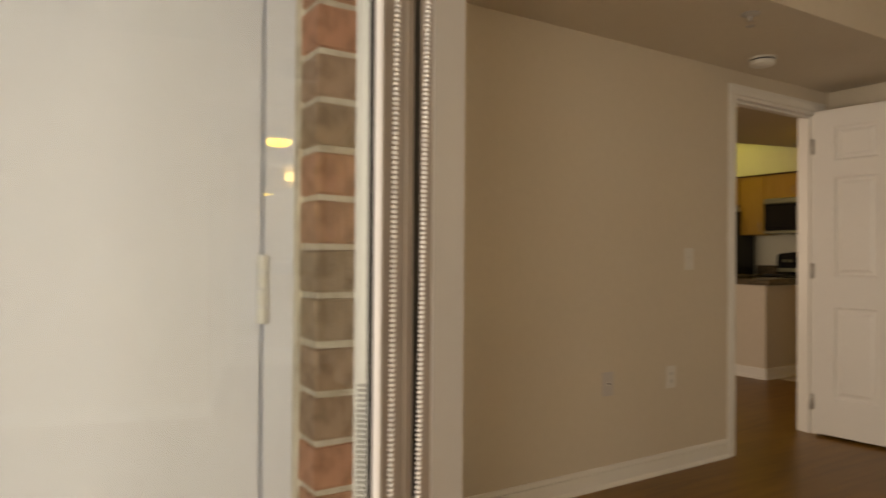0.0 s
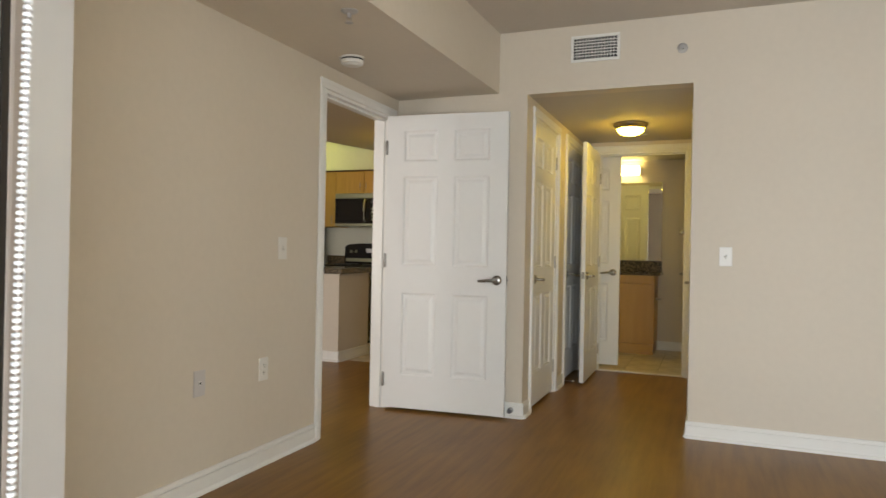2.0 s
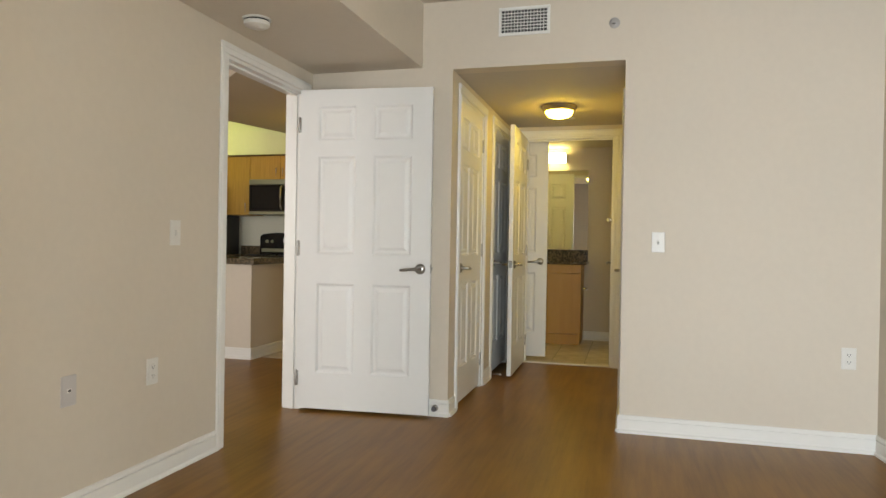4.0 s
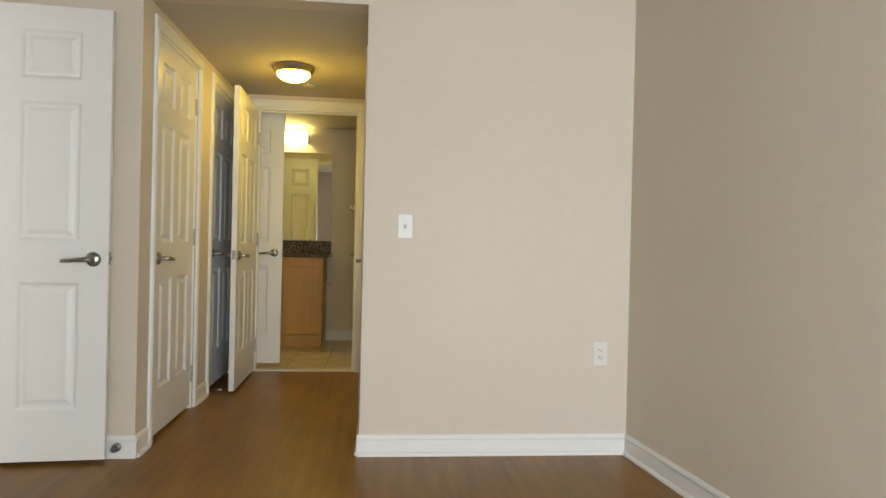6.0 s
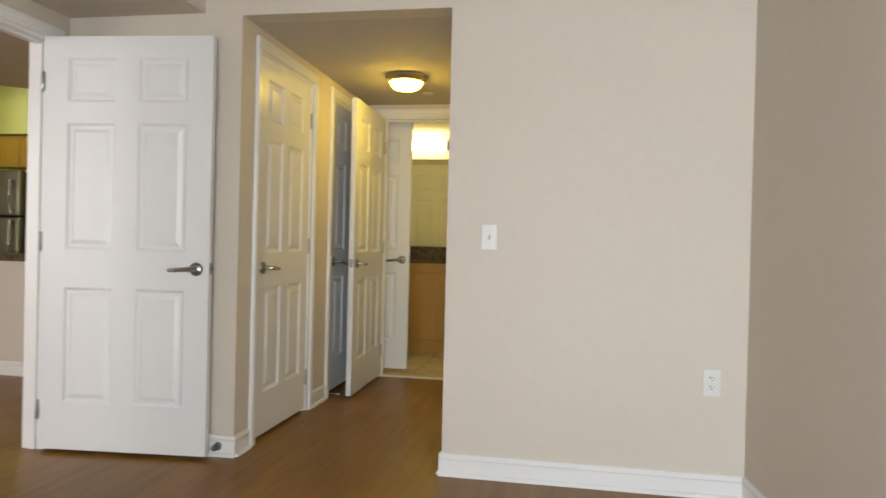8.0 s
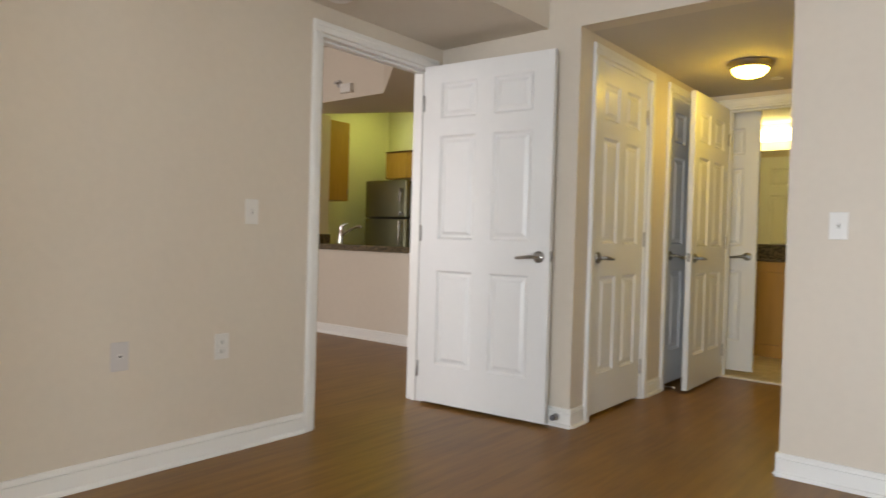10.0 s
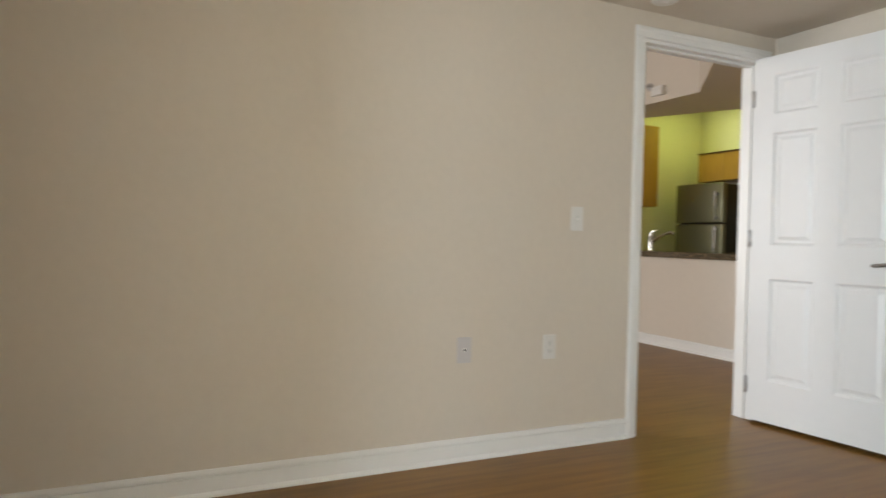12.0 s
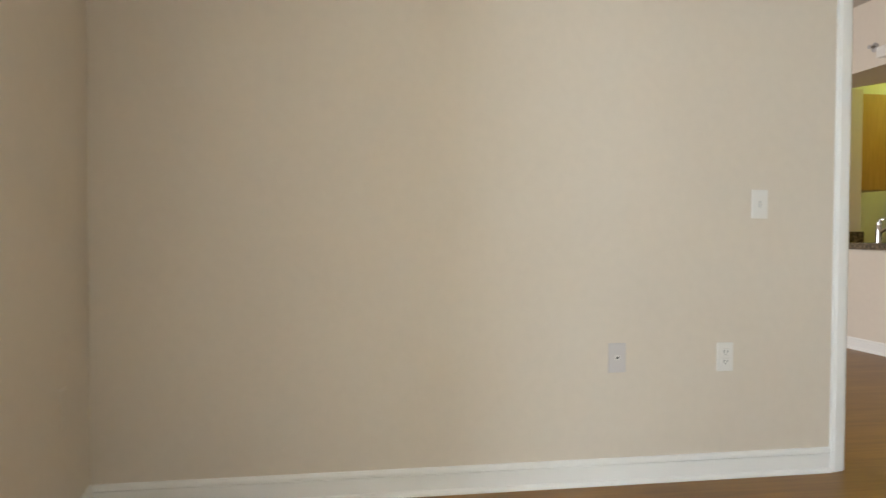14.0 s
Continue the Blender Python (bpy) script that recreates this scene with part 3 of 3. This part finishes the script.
def outlet(m, label):
    t = thing("outlet", m, label, "outlet", "wall outlets")
    plate_base(t)
    for z in (-0.0195, 0.0195):
        f = part("socket", box((-0.017, -0.0085, z - 0.014), (0.017, -0.0055, z + 0.014), 0.0028, 2), plastic, t)
        for x, hh in ((-0.0065, 0.0045), (0.0065, 0.0035)):
            part("slot", box((x - 0.0013, -0.0088, z + 0.001 - hh), (x + 0.0013, -0.0082, z + 0.003 + hh)), slot_dark, f)
        part("ground_hole", lathe([(0.0, 0.0), (0.0025, 0.0), (0.0025, 0.0006), (0.0, 0.0006)], pose(0, -0.0082, z - 0.008, 90), 10), slot_dark, f)
    return t


def switch(m, label, tilt):
    t = thing("light_switch", m, label, "switch", "light switches")
    plate_base(t)
    part("surround", box((-0.006, -0.0075, -0.0125), (0.006, -0.0055, 0.0125), 0.001), toggle_grey, t, "grey slot round the toggle")
    bm = box((-0.0042, -0.020, -0.005), (0.0042, -0.004, 0.005), 0.0015, 2)
    bmesh.ops.rotate(bm, verts=bm.verts, cent=(0, -0.005, 0), matrix=Matrix.Rotation(radians(tilt), 3, "X"))
    part("toggle", bm, plastic, t)
    return t


def jack_plate(m, label):
    t = thing("jack_plate", m, label, "wall plate")
    plate_base(t, paint=shader("grey_plate", (0.56, 0.53, 0.51), 0.4))
    part("jack", box((-0.010, -0.0085, -0.008), (0.010, -0.0055, 0.010), 0.0015), plastic, t)
    part("port", box((-0.006, -0.0090, -0.004), (0.006, -0.0083, 0.005)), slot_dark, t, "dark telephone port")
    return t


# out is local -y: the back wall needs no turn, the left wall turns so that -y points to +x
switch(pose(2.180, 0, 1.102), "white toggle switch plate beside the hall opening", -28)
outlet(pose(3.158, 0, 0.497), "white duplex outlet low on the wall")
switch(pose(0, -1.372, 1.103, 0, 0, 90), "white toggle switch plate beside the kitchen doorway", 28)
outlet(pose(0, -1.514, 0.489, 0, 0, 90), "white duplex outlet low on the wall")
jack_plate(pose(0, -1.973, 0.496, 0, 0, 90), "pale grey telephone jack plate low on the wall")
SLANT = math.degrees(math.atan2(EDGE[1] + 3.90, EDGE[0]))
blank = thing("blank_plate", Matrix.Translation((0.32, -3.90 + 0.32 * (EDGE[1] + 3.90) / EDGE[0], 0.45)) @ pose(0, 0, 0, 0, 0, 180 + SLANT), "blank cover plate painted over in the cream wall colour", "wall plate")
plate_base(blank, paint=wall_paint)

vent = thing("air_vent", pose(1.389, 0, 2.4225), "white wall register with a dark square grid", "air vent")
part("backing", box((-0.138, -0.003, -0.068), (0.138, -0.001, 0.068)), slot_dark, vent, "dark duct opening")
for lo, hi in (((-0.155, -0.012, 0.067), (0.155, 0, 0.0855)), ((-0.155, -0.012, -0.0855), (0.155, 0, -0.067)), ((-0.155, -0.012, -0.067), (-0.137, 0, 0.067)), ((0.137, -0.012, -0.067), (0.155, 0, 0.067))):
    part("frame", box(lo, hi, 0.003, 2), trim_paint, vent)
for k in range(6):
    z = -0.067 + (k + 1) * 0.134 / 7
    part("louvre", box((-0.137, -0.0105, z - 0.0022), (0.137, -0.0040, z + 0.0022)), trim_paint, vent)
for k in range(13):
    x = -0.137 + (k + 1) * 0.274 / 14
    part("divider", box((x - 0.0018, -0.0095, -0.067), (x + 0.0018, -0.0036, 0.067)), trim_paint, vent)


def sprinkler(m, label):
    t = thing("sprinkler", m, label, "sprinkler", "fire sprinklers")
    part("escutcheon", lathe([(0.0, 0.0), (0.038, 0.0), (0.039, 0.004), (0.030, 0.010), (0.016, 0.013), (0.0, 0.013)], None, 28), sprinkler_grey, t, "pale grey escutcheon ring", True)
    part("body", lathe([(0.010, 0.012), (0.010, 0.030), (0.006, 0.034), (0.0, 0.034)], None, 16), sprinkler_grey, t, "", True)
    for sgn in (-1, 1):
        part("yoke_arm", tube([(sgn * 0.009, 0, 0.028), (sgn * 0.012, 0, 0.040), (sgn * 0.004, 0, 0.054)], 0.0022, 8), sprinkler_grey, t, "", True)
    part("deflector", lathe([(0.0, 0.054), (0.018, 0.054), (0.018, 0.056), (0.0, 0.057)], None, 20), sprinkler_grey, t)
    return t


sprinkler(pose(0.578, -1.715, SOFFIT, 180), "pale grey pendant sprinkler on the soffit")
sprinkler(pose(1.916, 0, 2.372, 90) @ Matrix.Scale(0.8, 4), "pale grey sidewall sprinkler high on the wall")

det = thing("smoke_detector", pose(0.22, -1.058, SOFFIT, 180), "round white smoke detector on the soffit", "smoke detector")
part("base_plate", lathe([(0.0, 0.0), (0.070, 0.0), (0.070, 0.008), (0.0, 0.008)], None, 40), plastic, det, "", True)
part("vent_gap", lathe([(0.060, 0.008), (0.060, 0.018), (0.0, 0.018)], None, 40), slot_dark, det, "dark vent ring")
part("cover", lathe([(0.062, 0.016), (0.064, 0.018), (0.062, 0.034), (0.050, 0.042), (0.0, 0.045)], None, 40), plastic, det, "", True)
part("test_button", lathe([(0.010, 0.044), (0.010, 0.047), (0.0, 0.048)], pose(0.018, 0, 0), 16), plastic, det)

stop = thing("door_stop", pose(0.876, -0.013, 0.052, 90), "nickel dome door stop on the baseboard", "door stop")
part("base", lathe([(0.0, 0.0), (0.020, 0.0), (0.020, 0.004), (0.009, 0.007), (0.008, 0.034), (0.0, 0.034)], None, 20), nickel, stop, "", True)
part("bumper", lathe([(0.0, 0.032), (0.014, 0.032), (0.016, 0.038), (0.014, 0.046), (0.0, 0.048)], None, 20), shader("grey_rubber", (0.10, 0.10, 0.11), 0.6), stop, "grey rubber bumper", True)

spring = thing("spring_door_stop", pose(0.958, 1.295, 0.034), "thin pale spring door stop low on the closet casing", "door stop")
part("base", lathe([(0.0, 0.0), (0.009, 0.0), (0.009, 0.004), (0.005, 0.007), (0.0, 0.007)], pose(0, 0, 0, 0, 90, 0), 14), nickel, spring, "", True)
bm = bmesh.new()
for k in range(17):
    lathe([(0.0, 0.0), (0.0042, 0.0008), (0.0046, 0.0018), (0.0042, 0.0028), (0.0, 0.0036)], pose(0.007 + k * 0.0040, 0, 0, 0, 90, 0), 10, bm)
tagged(part("coil", bm, nickel, spring, "", True), kind="stuff")
part("tip", lathe([(0.0, 0.0), (0.006, 0.0), (0.007, 0.010), (0.004, 0.014), (0.0, 0.015)], pose(0.075, 0, 0, 0, 90, 0), 14), plastic, spring, "white rubber tip", True)

# ---- hall ----
cover = thing("sprinkler_cover", pose(1.525, 1.71, HALL, 180), "flat pale disc covering a concealed sprinkler", "sprinkler")
part("disc", lathe([(0.0, 0.0), (0.030, 0.0), (0.030, 0.004), (0.041, 0.005), (0.041, 0.008), (0.0, 0.008)], None, 28), plastic, cover, "", True)


def flush_lamp(m, label):
    lamp = thing("ceiling_lamp", m, label, "ceiling lamp", "flush ceiling lamps")
    part("rim", lathe([(0.0, 0.0), (0.132, 0.0), (0.139, 0.006), (0.135, 0.015), (0.127, 0.032), (0.112, 0.042), (0.106, 0.042), (0.106, 0.038), (0.0, 0.038)], None, 48), bronze, lamp, "brushed bronze rim", True)
    part("diffuser", lathe([(0.107, 0.038), (0.106, 0.048), (0.098, 0.064), (0.079, 0.081), (0.049, 0.092), (0.018, 0.096), (0.0, 0.0965)], None, 40), hall_glow, lamp, "glowing frosted glass bowl", True)
    for k in range(3):
        a = k * 2.0944 + 0.5
        part("clip", lathe([(0.0, 0.0), (0.006, 0.0), (0.006, 0.012), (0.0, 0.014)], pose(0.130 * math.cos(a), 0.130 * math.sin(a), 0.024), 10), nickel, lamp)
    return lamp


flush_lamp(pose(1.479, 1.225, HALL, 180), "lit flush ceiling lamp with a bronze rim in the hall")
flush_lamp(pose(-1.22, 2.50, 2.38, 180), "lit flush ceiling lamp with a bronze rim under the kitchen soffit")

# ---- bathroom ----
van = thing("vanity_cabinet", pose(0.55, 3.385, 0), "maple bathroom vanity with a plain door and toe board", "cabinet")
part("body", box((0.0, 0.018, 0.115), (0.975, 0.470, 0.875), 0.002), red_maple, van)
part("toe_board", box((0.0, 0.006, 0.0), (0.968, 0.45, 0.115), 0.002), red_maple, van)
part("top_rail", box((0.004, 0.0, 0.783), (0.971, 0.019, 0.872), 0.003, 2), red_maple, van)
part("door", box((0.004, -0.002, 0.122), (0.48, 0.017, 0.777), 0.003, 2), red_maple, van)
part("door", box((0.486, -0.002, 0.122), (0.971, 0.017, 0.777), 0.003, 2), red_maple, van)
top = thing("countertop", pose(0.55, 3.385, 0.875), "brown speckled granite vanity top with a backsplash", "countertop")
part("slab", box((-0.02, -0.020, 0.0), (1.03, 0.472, 0.03), 0.005, 2), granite, top)
part("backsplash", box((-0.02, 0.450, 0.03), (1.015, 0.472, 0.158), 0.003, 2), granite, top)
tp = thing("paper_holder", pose(1.525, 3.60, 0.605, 0, 0, 90), "chrome paper holder on the vanity side", "paper holder")
part("flange", lathe([(0.0, 0.0), (0.022, 0.0), (0.020, 0.008), (0.008, 0.012), (0.007, 0.05), (0.0, 0.052)], pose(0, 0, 0, 90), 20), chrome, tp, "", True)
part("bar", tube([(-0.06, -0.052, 0), (0.06, -0.052, 0)], 0.011, 12), chrome, tp, "", True)
mir = thing("mirror", pose(0.55, 3.858, 1.036), "frameless wall mirror above the vanity", "mirror")
part("glass", box((0.0, -0.006, 0.0), (1.006, -0.001, 0.914)), silver, mir)
for x in (0.2, 0.8):
    part("clip", box((x - 0.012, -0.010, -0.004), (x + 0.012, -0.001, 0.012), 0.002), chrome, mir)
vl = thing("vanity_light", pose(0.97, 3.86, 2.088), "lit bar light above the mirror", "wall lamp")
part("back_plate", box((-0.36, -0.03, -0.045), (0.345, 0, 0.045), 0.006, 2), nickel, vl)
part("shade", box((-0.35, -0.12, -0.055), (0.335, -0.028, 0.055), 0.02, 4), bath_glow, vl, "glowing white glass shade", True)
part("end_cap", box((0.336, -0.122, -0.057), (0.346, -0.026, 0.057), 0.004), nickel, vl)
part("end_cap", box((-0.361, -0.122, -0.057), (-0.351, -0.026, 0.057), 0.004), nickel, vl)
hook = thing("robe_hook", pose(1.866, 2.74, 1.335, 0, 0, -88.8) @ Matrix.Scale(1.25, 4), "small chrome robe hook on the bathroom door", "hook")
part("rose", lathe([(0.0, 0.0), (0.022, 0.0), (0.021, 0.006), (0.007, 0.010), (0.007, 0.034), (0.0, 0.036)], pose(0, 0, 0, 90), 18), chrome, hook, "", True)
part("knob", lathe([(0.0, -0.014), (0.015, -0.011), (0.020, 0.0), (0.015, 0.011), (0.0, 0.015)], pose(0, -0.040, 0, 90), 18), chrome, hook, "", True)

# ---- kitchen ----
bar = thing("kitchen_counter", pose(0, 0, 0.860), "brown granite counter on the half wall", "countertop")
part("slab", prism([(-3.658, 1.325), (-1.225, 1.325), (-1.225, 1.99), (-3.658, 1.99)], 0.0, 0.055), granite, bar)
part("side_splash", box((STUB + 0.001, 1.400, 0.055), (STUB + 0.022, 1.972, 0.155), 0.003), granite, bar)

fau = thing("kitchen_faucet", pose(-2.74, 1.67, 0.915), "chrome kitchen faucet with a pull-out spout", "faucet")
part("body", lathe([(0.0, 0.0), (0.030, 0.0), (0.030, 0.006), (0.024, 0.012), (0.022, 0.15), (0.024, 0.16), (0.022, 0.178), (0.0, 0.182)], None, 24), chrome, fau, "", True)
part("spout", tube([(0.0, 0.0, 0.085), (0.06, 0.01, 0.12), (0.13, 0.02, 0.158), (0.20, 0.03, 0.185), (0.245, 0.035, 0.192), (0.27, 0.04, 0.180)], [0.016, 0.015, 0.014, 0.0155, 0.018, 0.016], 14), chrome, fau, "", True)
part("lever", tube([(0.0, 0.0, 0.18), (0.025, 0.01, 0.205), (0.075, 0.02, 0.218)], [0.012, 0.008, 0.006], 12), chrome, fau, "", True)

fr = thing("refrigerator", pose(-3.285, 2.57, 0), "stainless top-freezer refrigerator with black sides", "refrigerator")
part("cabinet", box((0.004, 0.05, 0.03), (0.676, 0.70, 1.665), 0.008, 2), black_side, fr, "black textured cabinet")
part("freezer_door", box((0.0, -0.02, 1.235), (0.68, 0.046, 1.68), 0.014, 3), steel, fr, "", True)
part("fridge_door", box((0.0, -0.02, 0.08), (0.68, 0.046, 1.222), 0.014, 3), steel, fr, "", True)
part("toe_grille", box((0.01, 0.0, 0.02), (0.67, 0.046, 0.075)), black_gloss, fr)
for z0, z1 in ((1.26, 1.58), (0.72, 1.20)):
    h = part("handle", tube([(0.615, -0.060, z0), (0.615, -0.066, (z0 + z1) / 2), (0.615, -0.060, z1)], 0.013, 12), nickel, fr, "brushed metal bar handle", True)
    for z in (z0 + 0.03, z1 - 0.03):
        part("bracket", box((0.607, -0.062, z - 0.012), (0.623, -0.018, z + 0.012), 0.003), nickel, h)


def cabinet(m, w, d, h, doors, label, pulls="low"):
    """Wall or base unit: front is y = 0, going back to d."""
    t = thing("cabinet", m, label, "cabinet", "maple kitchen cabinets")
    part("body", box((0.002, 0.020, 0), (w - 0.002, d, h), 0.002), maple, t)
    dw = w / doors
    for k in range(doors):
        dd = part("door", box((k * dw + 0.003, 0, 0.003), ((k + 1) * dw - 0.003, 0.019, h - 0.003), 0.003, 2), maple, t)
        if pulls == "none":
            continue
        x = (k + 1) * dw - 0.04 if (k % 2 == 0) else k * dw + 0.04
        z0 = 0.04 if pulls == "low" else h - 0.14
        g = part("handle", tube([(x, -0.028, z0), (x, -0.030, z0 + 0.05), (x, -0.028, z0 + 0.10)], 0.005, 10), nickel, dd, "nickel bar pull", True)
    if h < 0.8 and pulls != "high":
        part("top_trim", box((0.0, -0.014, h), (w, d, h + 0.014), 0.002), cabinet_shade, t, "dark strip for the shadow line on top")
    return t


cabinet(pose(-3.36, 2.97, 1.745), 0.728, 0.35, 0.33, 2, "short maple cabinet above the refrigerator", "none")
cabinet(pose(-2.632, 2.99, 1.38), 0.328, 0.33, 0.695, 1, "maple wall cabinet between refrigerator and microwave")
cabinet(pose(-2.304, 2.99, 1.79), 0.80, 0.33, 0.285, 2, "short maple cabinet above the microwave")
cabinet(pose(-1.504, 2.99, 1.38), 0.73, 0.33, 0.695, 2, "maple wall cabinet beside the microwave")
cabinet(pose(-3.34, 1.953, 1.42, 0, 0, 90), 0.365, 0.318, 0.94, 1, "tall maple wall cabinet beside the sink")
cabinet(pose(-2.60, 2.70, 0.0), 0.305, 0.61, 0.877, 1, "maple base cabinet beside the stove", "high")
cabinet(pose(-1.52, 2.70, 0.0), 0.66, 0.61, 0.877, 2, "maple base cabinet beside the stove", "high")
for x0, x1 in ((-2.603, -2.293), (-1.522, -0.84)):
    ct = thing("stove_counter", pose(0, 0, 0.877), "short brown granite counter beside the stove", "countertop")
    part("slab", box((x0, 2.67, 0.0), (x1, 3.315, 0.038), 0.005, 2), granite, ct)
    part("backsplash", box((x0, 3.295, 0.038), (x1, 3.318, 0.14), 0.003), granite, ct)

mw = thing("microwave", pose(-2.27, 2.92, 1.388), "stainless over-the-range microwave with a dark window", "microwave")
part("body", box((0.0, 0.03, 0.0), (0.675, 0.39, 0.405), 0.006, 2), steel, mw)
part("door", box((0.0, 0.0, 0.035), (0.46, 0.03, 0.34), 0.006, 2), black_gloss, mw, "black glass door")
part("window", box((0.030, -0.004, 0.065), (0.395, 0.002, 0.325), 0.008, 2), black_gloss, mw, "black glass window")
part("top_grille", box((0.0, 0.002, 0.345), (0.675, 0.03, 0.405), 0.005, 2), steel, mw, "brushed steel vent strip")
part("bottom_lip", box((0.0, 0.006, 0.0), (0.675, 0.03, 0.030), 0.004, 2), steel, mw, "brushed steel lower lip")
part("control_panel", box((0.465, 0.0, 0.035), (0.675, 0.03, 0.34), 0.006, 2), black_gloss, mw)
part("display", box((0.50, -0.002, 0.275), (0.64, 0.001, 0.32)), slot_dark, mw)
part("handle", tube([(0.428, -0.004, 0.06), (0.428, -0.034, 0.085), (0.428, -0.040, 0.19), (0.428, -0.034, 0.30), (0.428, -0.004, 0.325)], 0.010, 10), hinge_metal, mw, "bright steel bar handle", True)
for r in range(4):
    for cc in range(3):
        part("button", box((0.512 + cc * 0.044, -0.003, 0.065 + r * 0.045), (0.540 + cc * 0.044, 0.001, 0.093 + r * 0.045), 0.003), steel, mw)

st = thing("stove", pose(-2.288, 2.64, 0), "black and stainless electric stove with a raised control panel", "stove")
part("body", box((0.0, 0.03, 0.0), (0.77, 0.66, 0.895), 0.005), black_side, st)
part("oven_door", box((0.01, 0.0, 0.17), (0.76, 0.03, 0.80), 0.008, 2), steel, st)
part("cooktop", box((0.0, 0.0, 0.895), (0.77, 0.60, 0.912), 0.006, 2), black_gloss, st, "black cooktop")
part("drawer", box((0.01, 0.0, 0.03), (0.76, 0.03, 0.16), 0.006, 2), steel, st)
# backguard with rounded shoulders
guard = [(0.0, 0.90), (0.77, 0.90), (0.77, 1.12), (0.755, 1.145), (0.72, 1.163), (0.55, 1.178), (0.22, 1.178), (0.05, 1.163), (0.015, 1.145), (0.0, 1.12)]
bm = prism(guard, -0.665, -0.575)
bmesh.ops.rotate(bm, verts=bm.verts, cent=(0, 0, 0), matrix=Matrix.Rotation(radians(90), 3, "X"))
bk = part("control_panel", bm, black_gloss, st, "black raised control panel")
part("trim_strip", box((0.02, 0.568, 0.945), (0.75, 0.576, 0.99), 0.002), steel, bk, "brushed steel strip")
part("clock_window", box((0.31, 0.570, 1.06), (0.46, 0.576, 1.115), 0.002), hinge_metal, bk, "pale clock panel")
for k in range(4):
    part("knob", lathe([(0.0, 0.0), (0.020, 0.0), (0.018, 0.018), (0.0, 0.020)], pose(0.10 + k * 0.07 + (0.29 if k > 1 else 0), 0.57, 1.075, 90), 16), steel, bk, "", True)
for x, y, r in ((0.2, 0.17, 0.10), (0.57, 0.17, 0.08), (0.2, 0.42, 0.08), (0.57, 0.42, 0.10)):
    g = part("burner", lathe([(r - 0.012, 0.0), (r, 0.0), (r, 0.012), (r - 0.012, 0.012)], pose(x, y, 0.912), 24), black_side, st)

fl = thing("fluorescent_light", pose(-2.92, 2.72, 2.68, 180, 0, 0), "lit fluorescent box light on the kitchen ceiling", "ceiling light")
part("frame", box((-0.38, -0.17, 0.0), (0.38, 0.17, 0.02), 0.004), trim_paint, fl)
part("diffuser", box((-0.36, -0.15, 0.018), (0.36, 0.15, 0.08), 0.02, 3), kitchen_glow, fl, "glowing diffuser")

sprinkler(pose(-2.50, 1.38, 2.545, 90), "pale grey sidewall sprinkler on the bulkhead")
horn = thing("alarm_box", pose(-2.36, 1.38, 2.48), "small white alarm box on the bulkhead", "alarm")
part("case", box((-0.075, -0.05, -0.045), (0.075, 0, 0.045), 0.006, 2), plastic, horn)
part("lens", box((-0.065, -0.056, 0.012), (0.02, -0.049, 0.036), 0.003), plastic, horn)

# ---- floor tiles ----


def tiles(parent_name, x0, x1, y0, y1, size, label):
    floor_ob = bpy.data.objects[parent_name]
    me = None
    y = y0
    while y < y1 - 0.02:
        x = x0
        while x < x1 - 0.02:
            w, d = min(size, x1 - x) - 0.006, min(size, y1 - y) - 0.006
            full = w > size - 0.007 and d > size - 0.007
            if full and me:
                ob = new("tile", me)
            else:
                ob = link("tile", box((-w / 2, -d / 2, 0), (w / 2, d / 2, 0.008), 0.002), tile_mat)
                me = ob.data if full else me
            ob.parent = floor_ob
            ob.location = (x + w / 2, y + d / 2, -0.006)
            x += size
        y += size


tiles("floor_bath", 0.12, 2.33, 2.18, 3.86, 0.305, "")
tiles("floor_kitchen", -3.66, -0.12, 1.51, 3.32, 0.305, "")
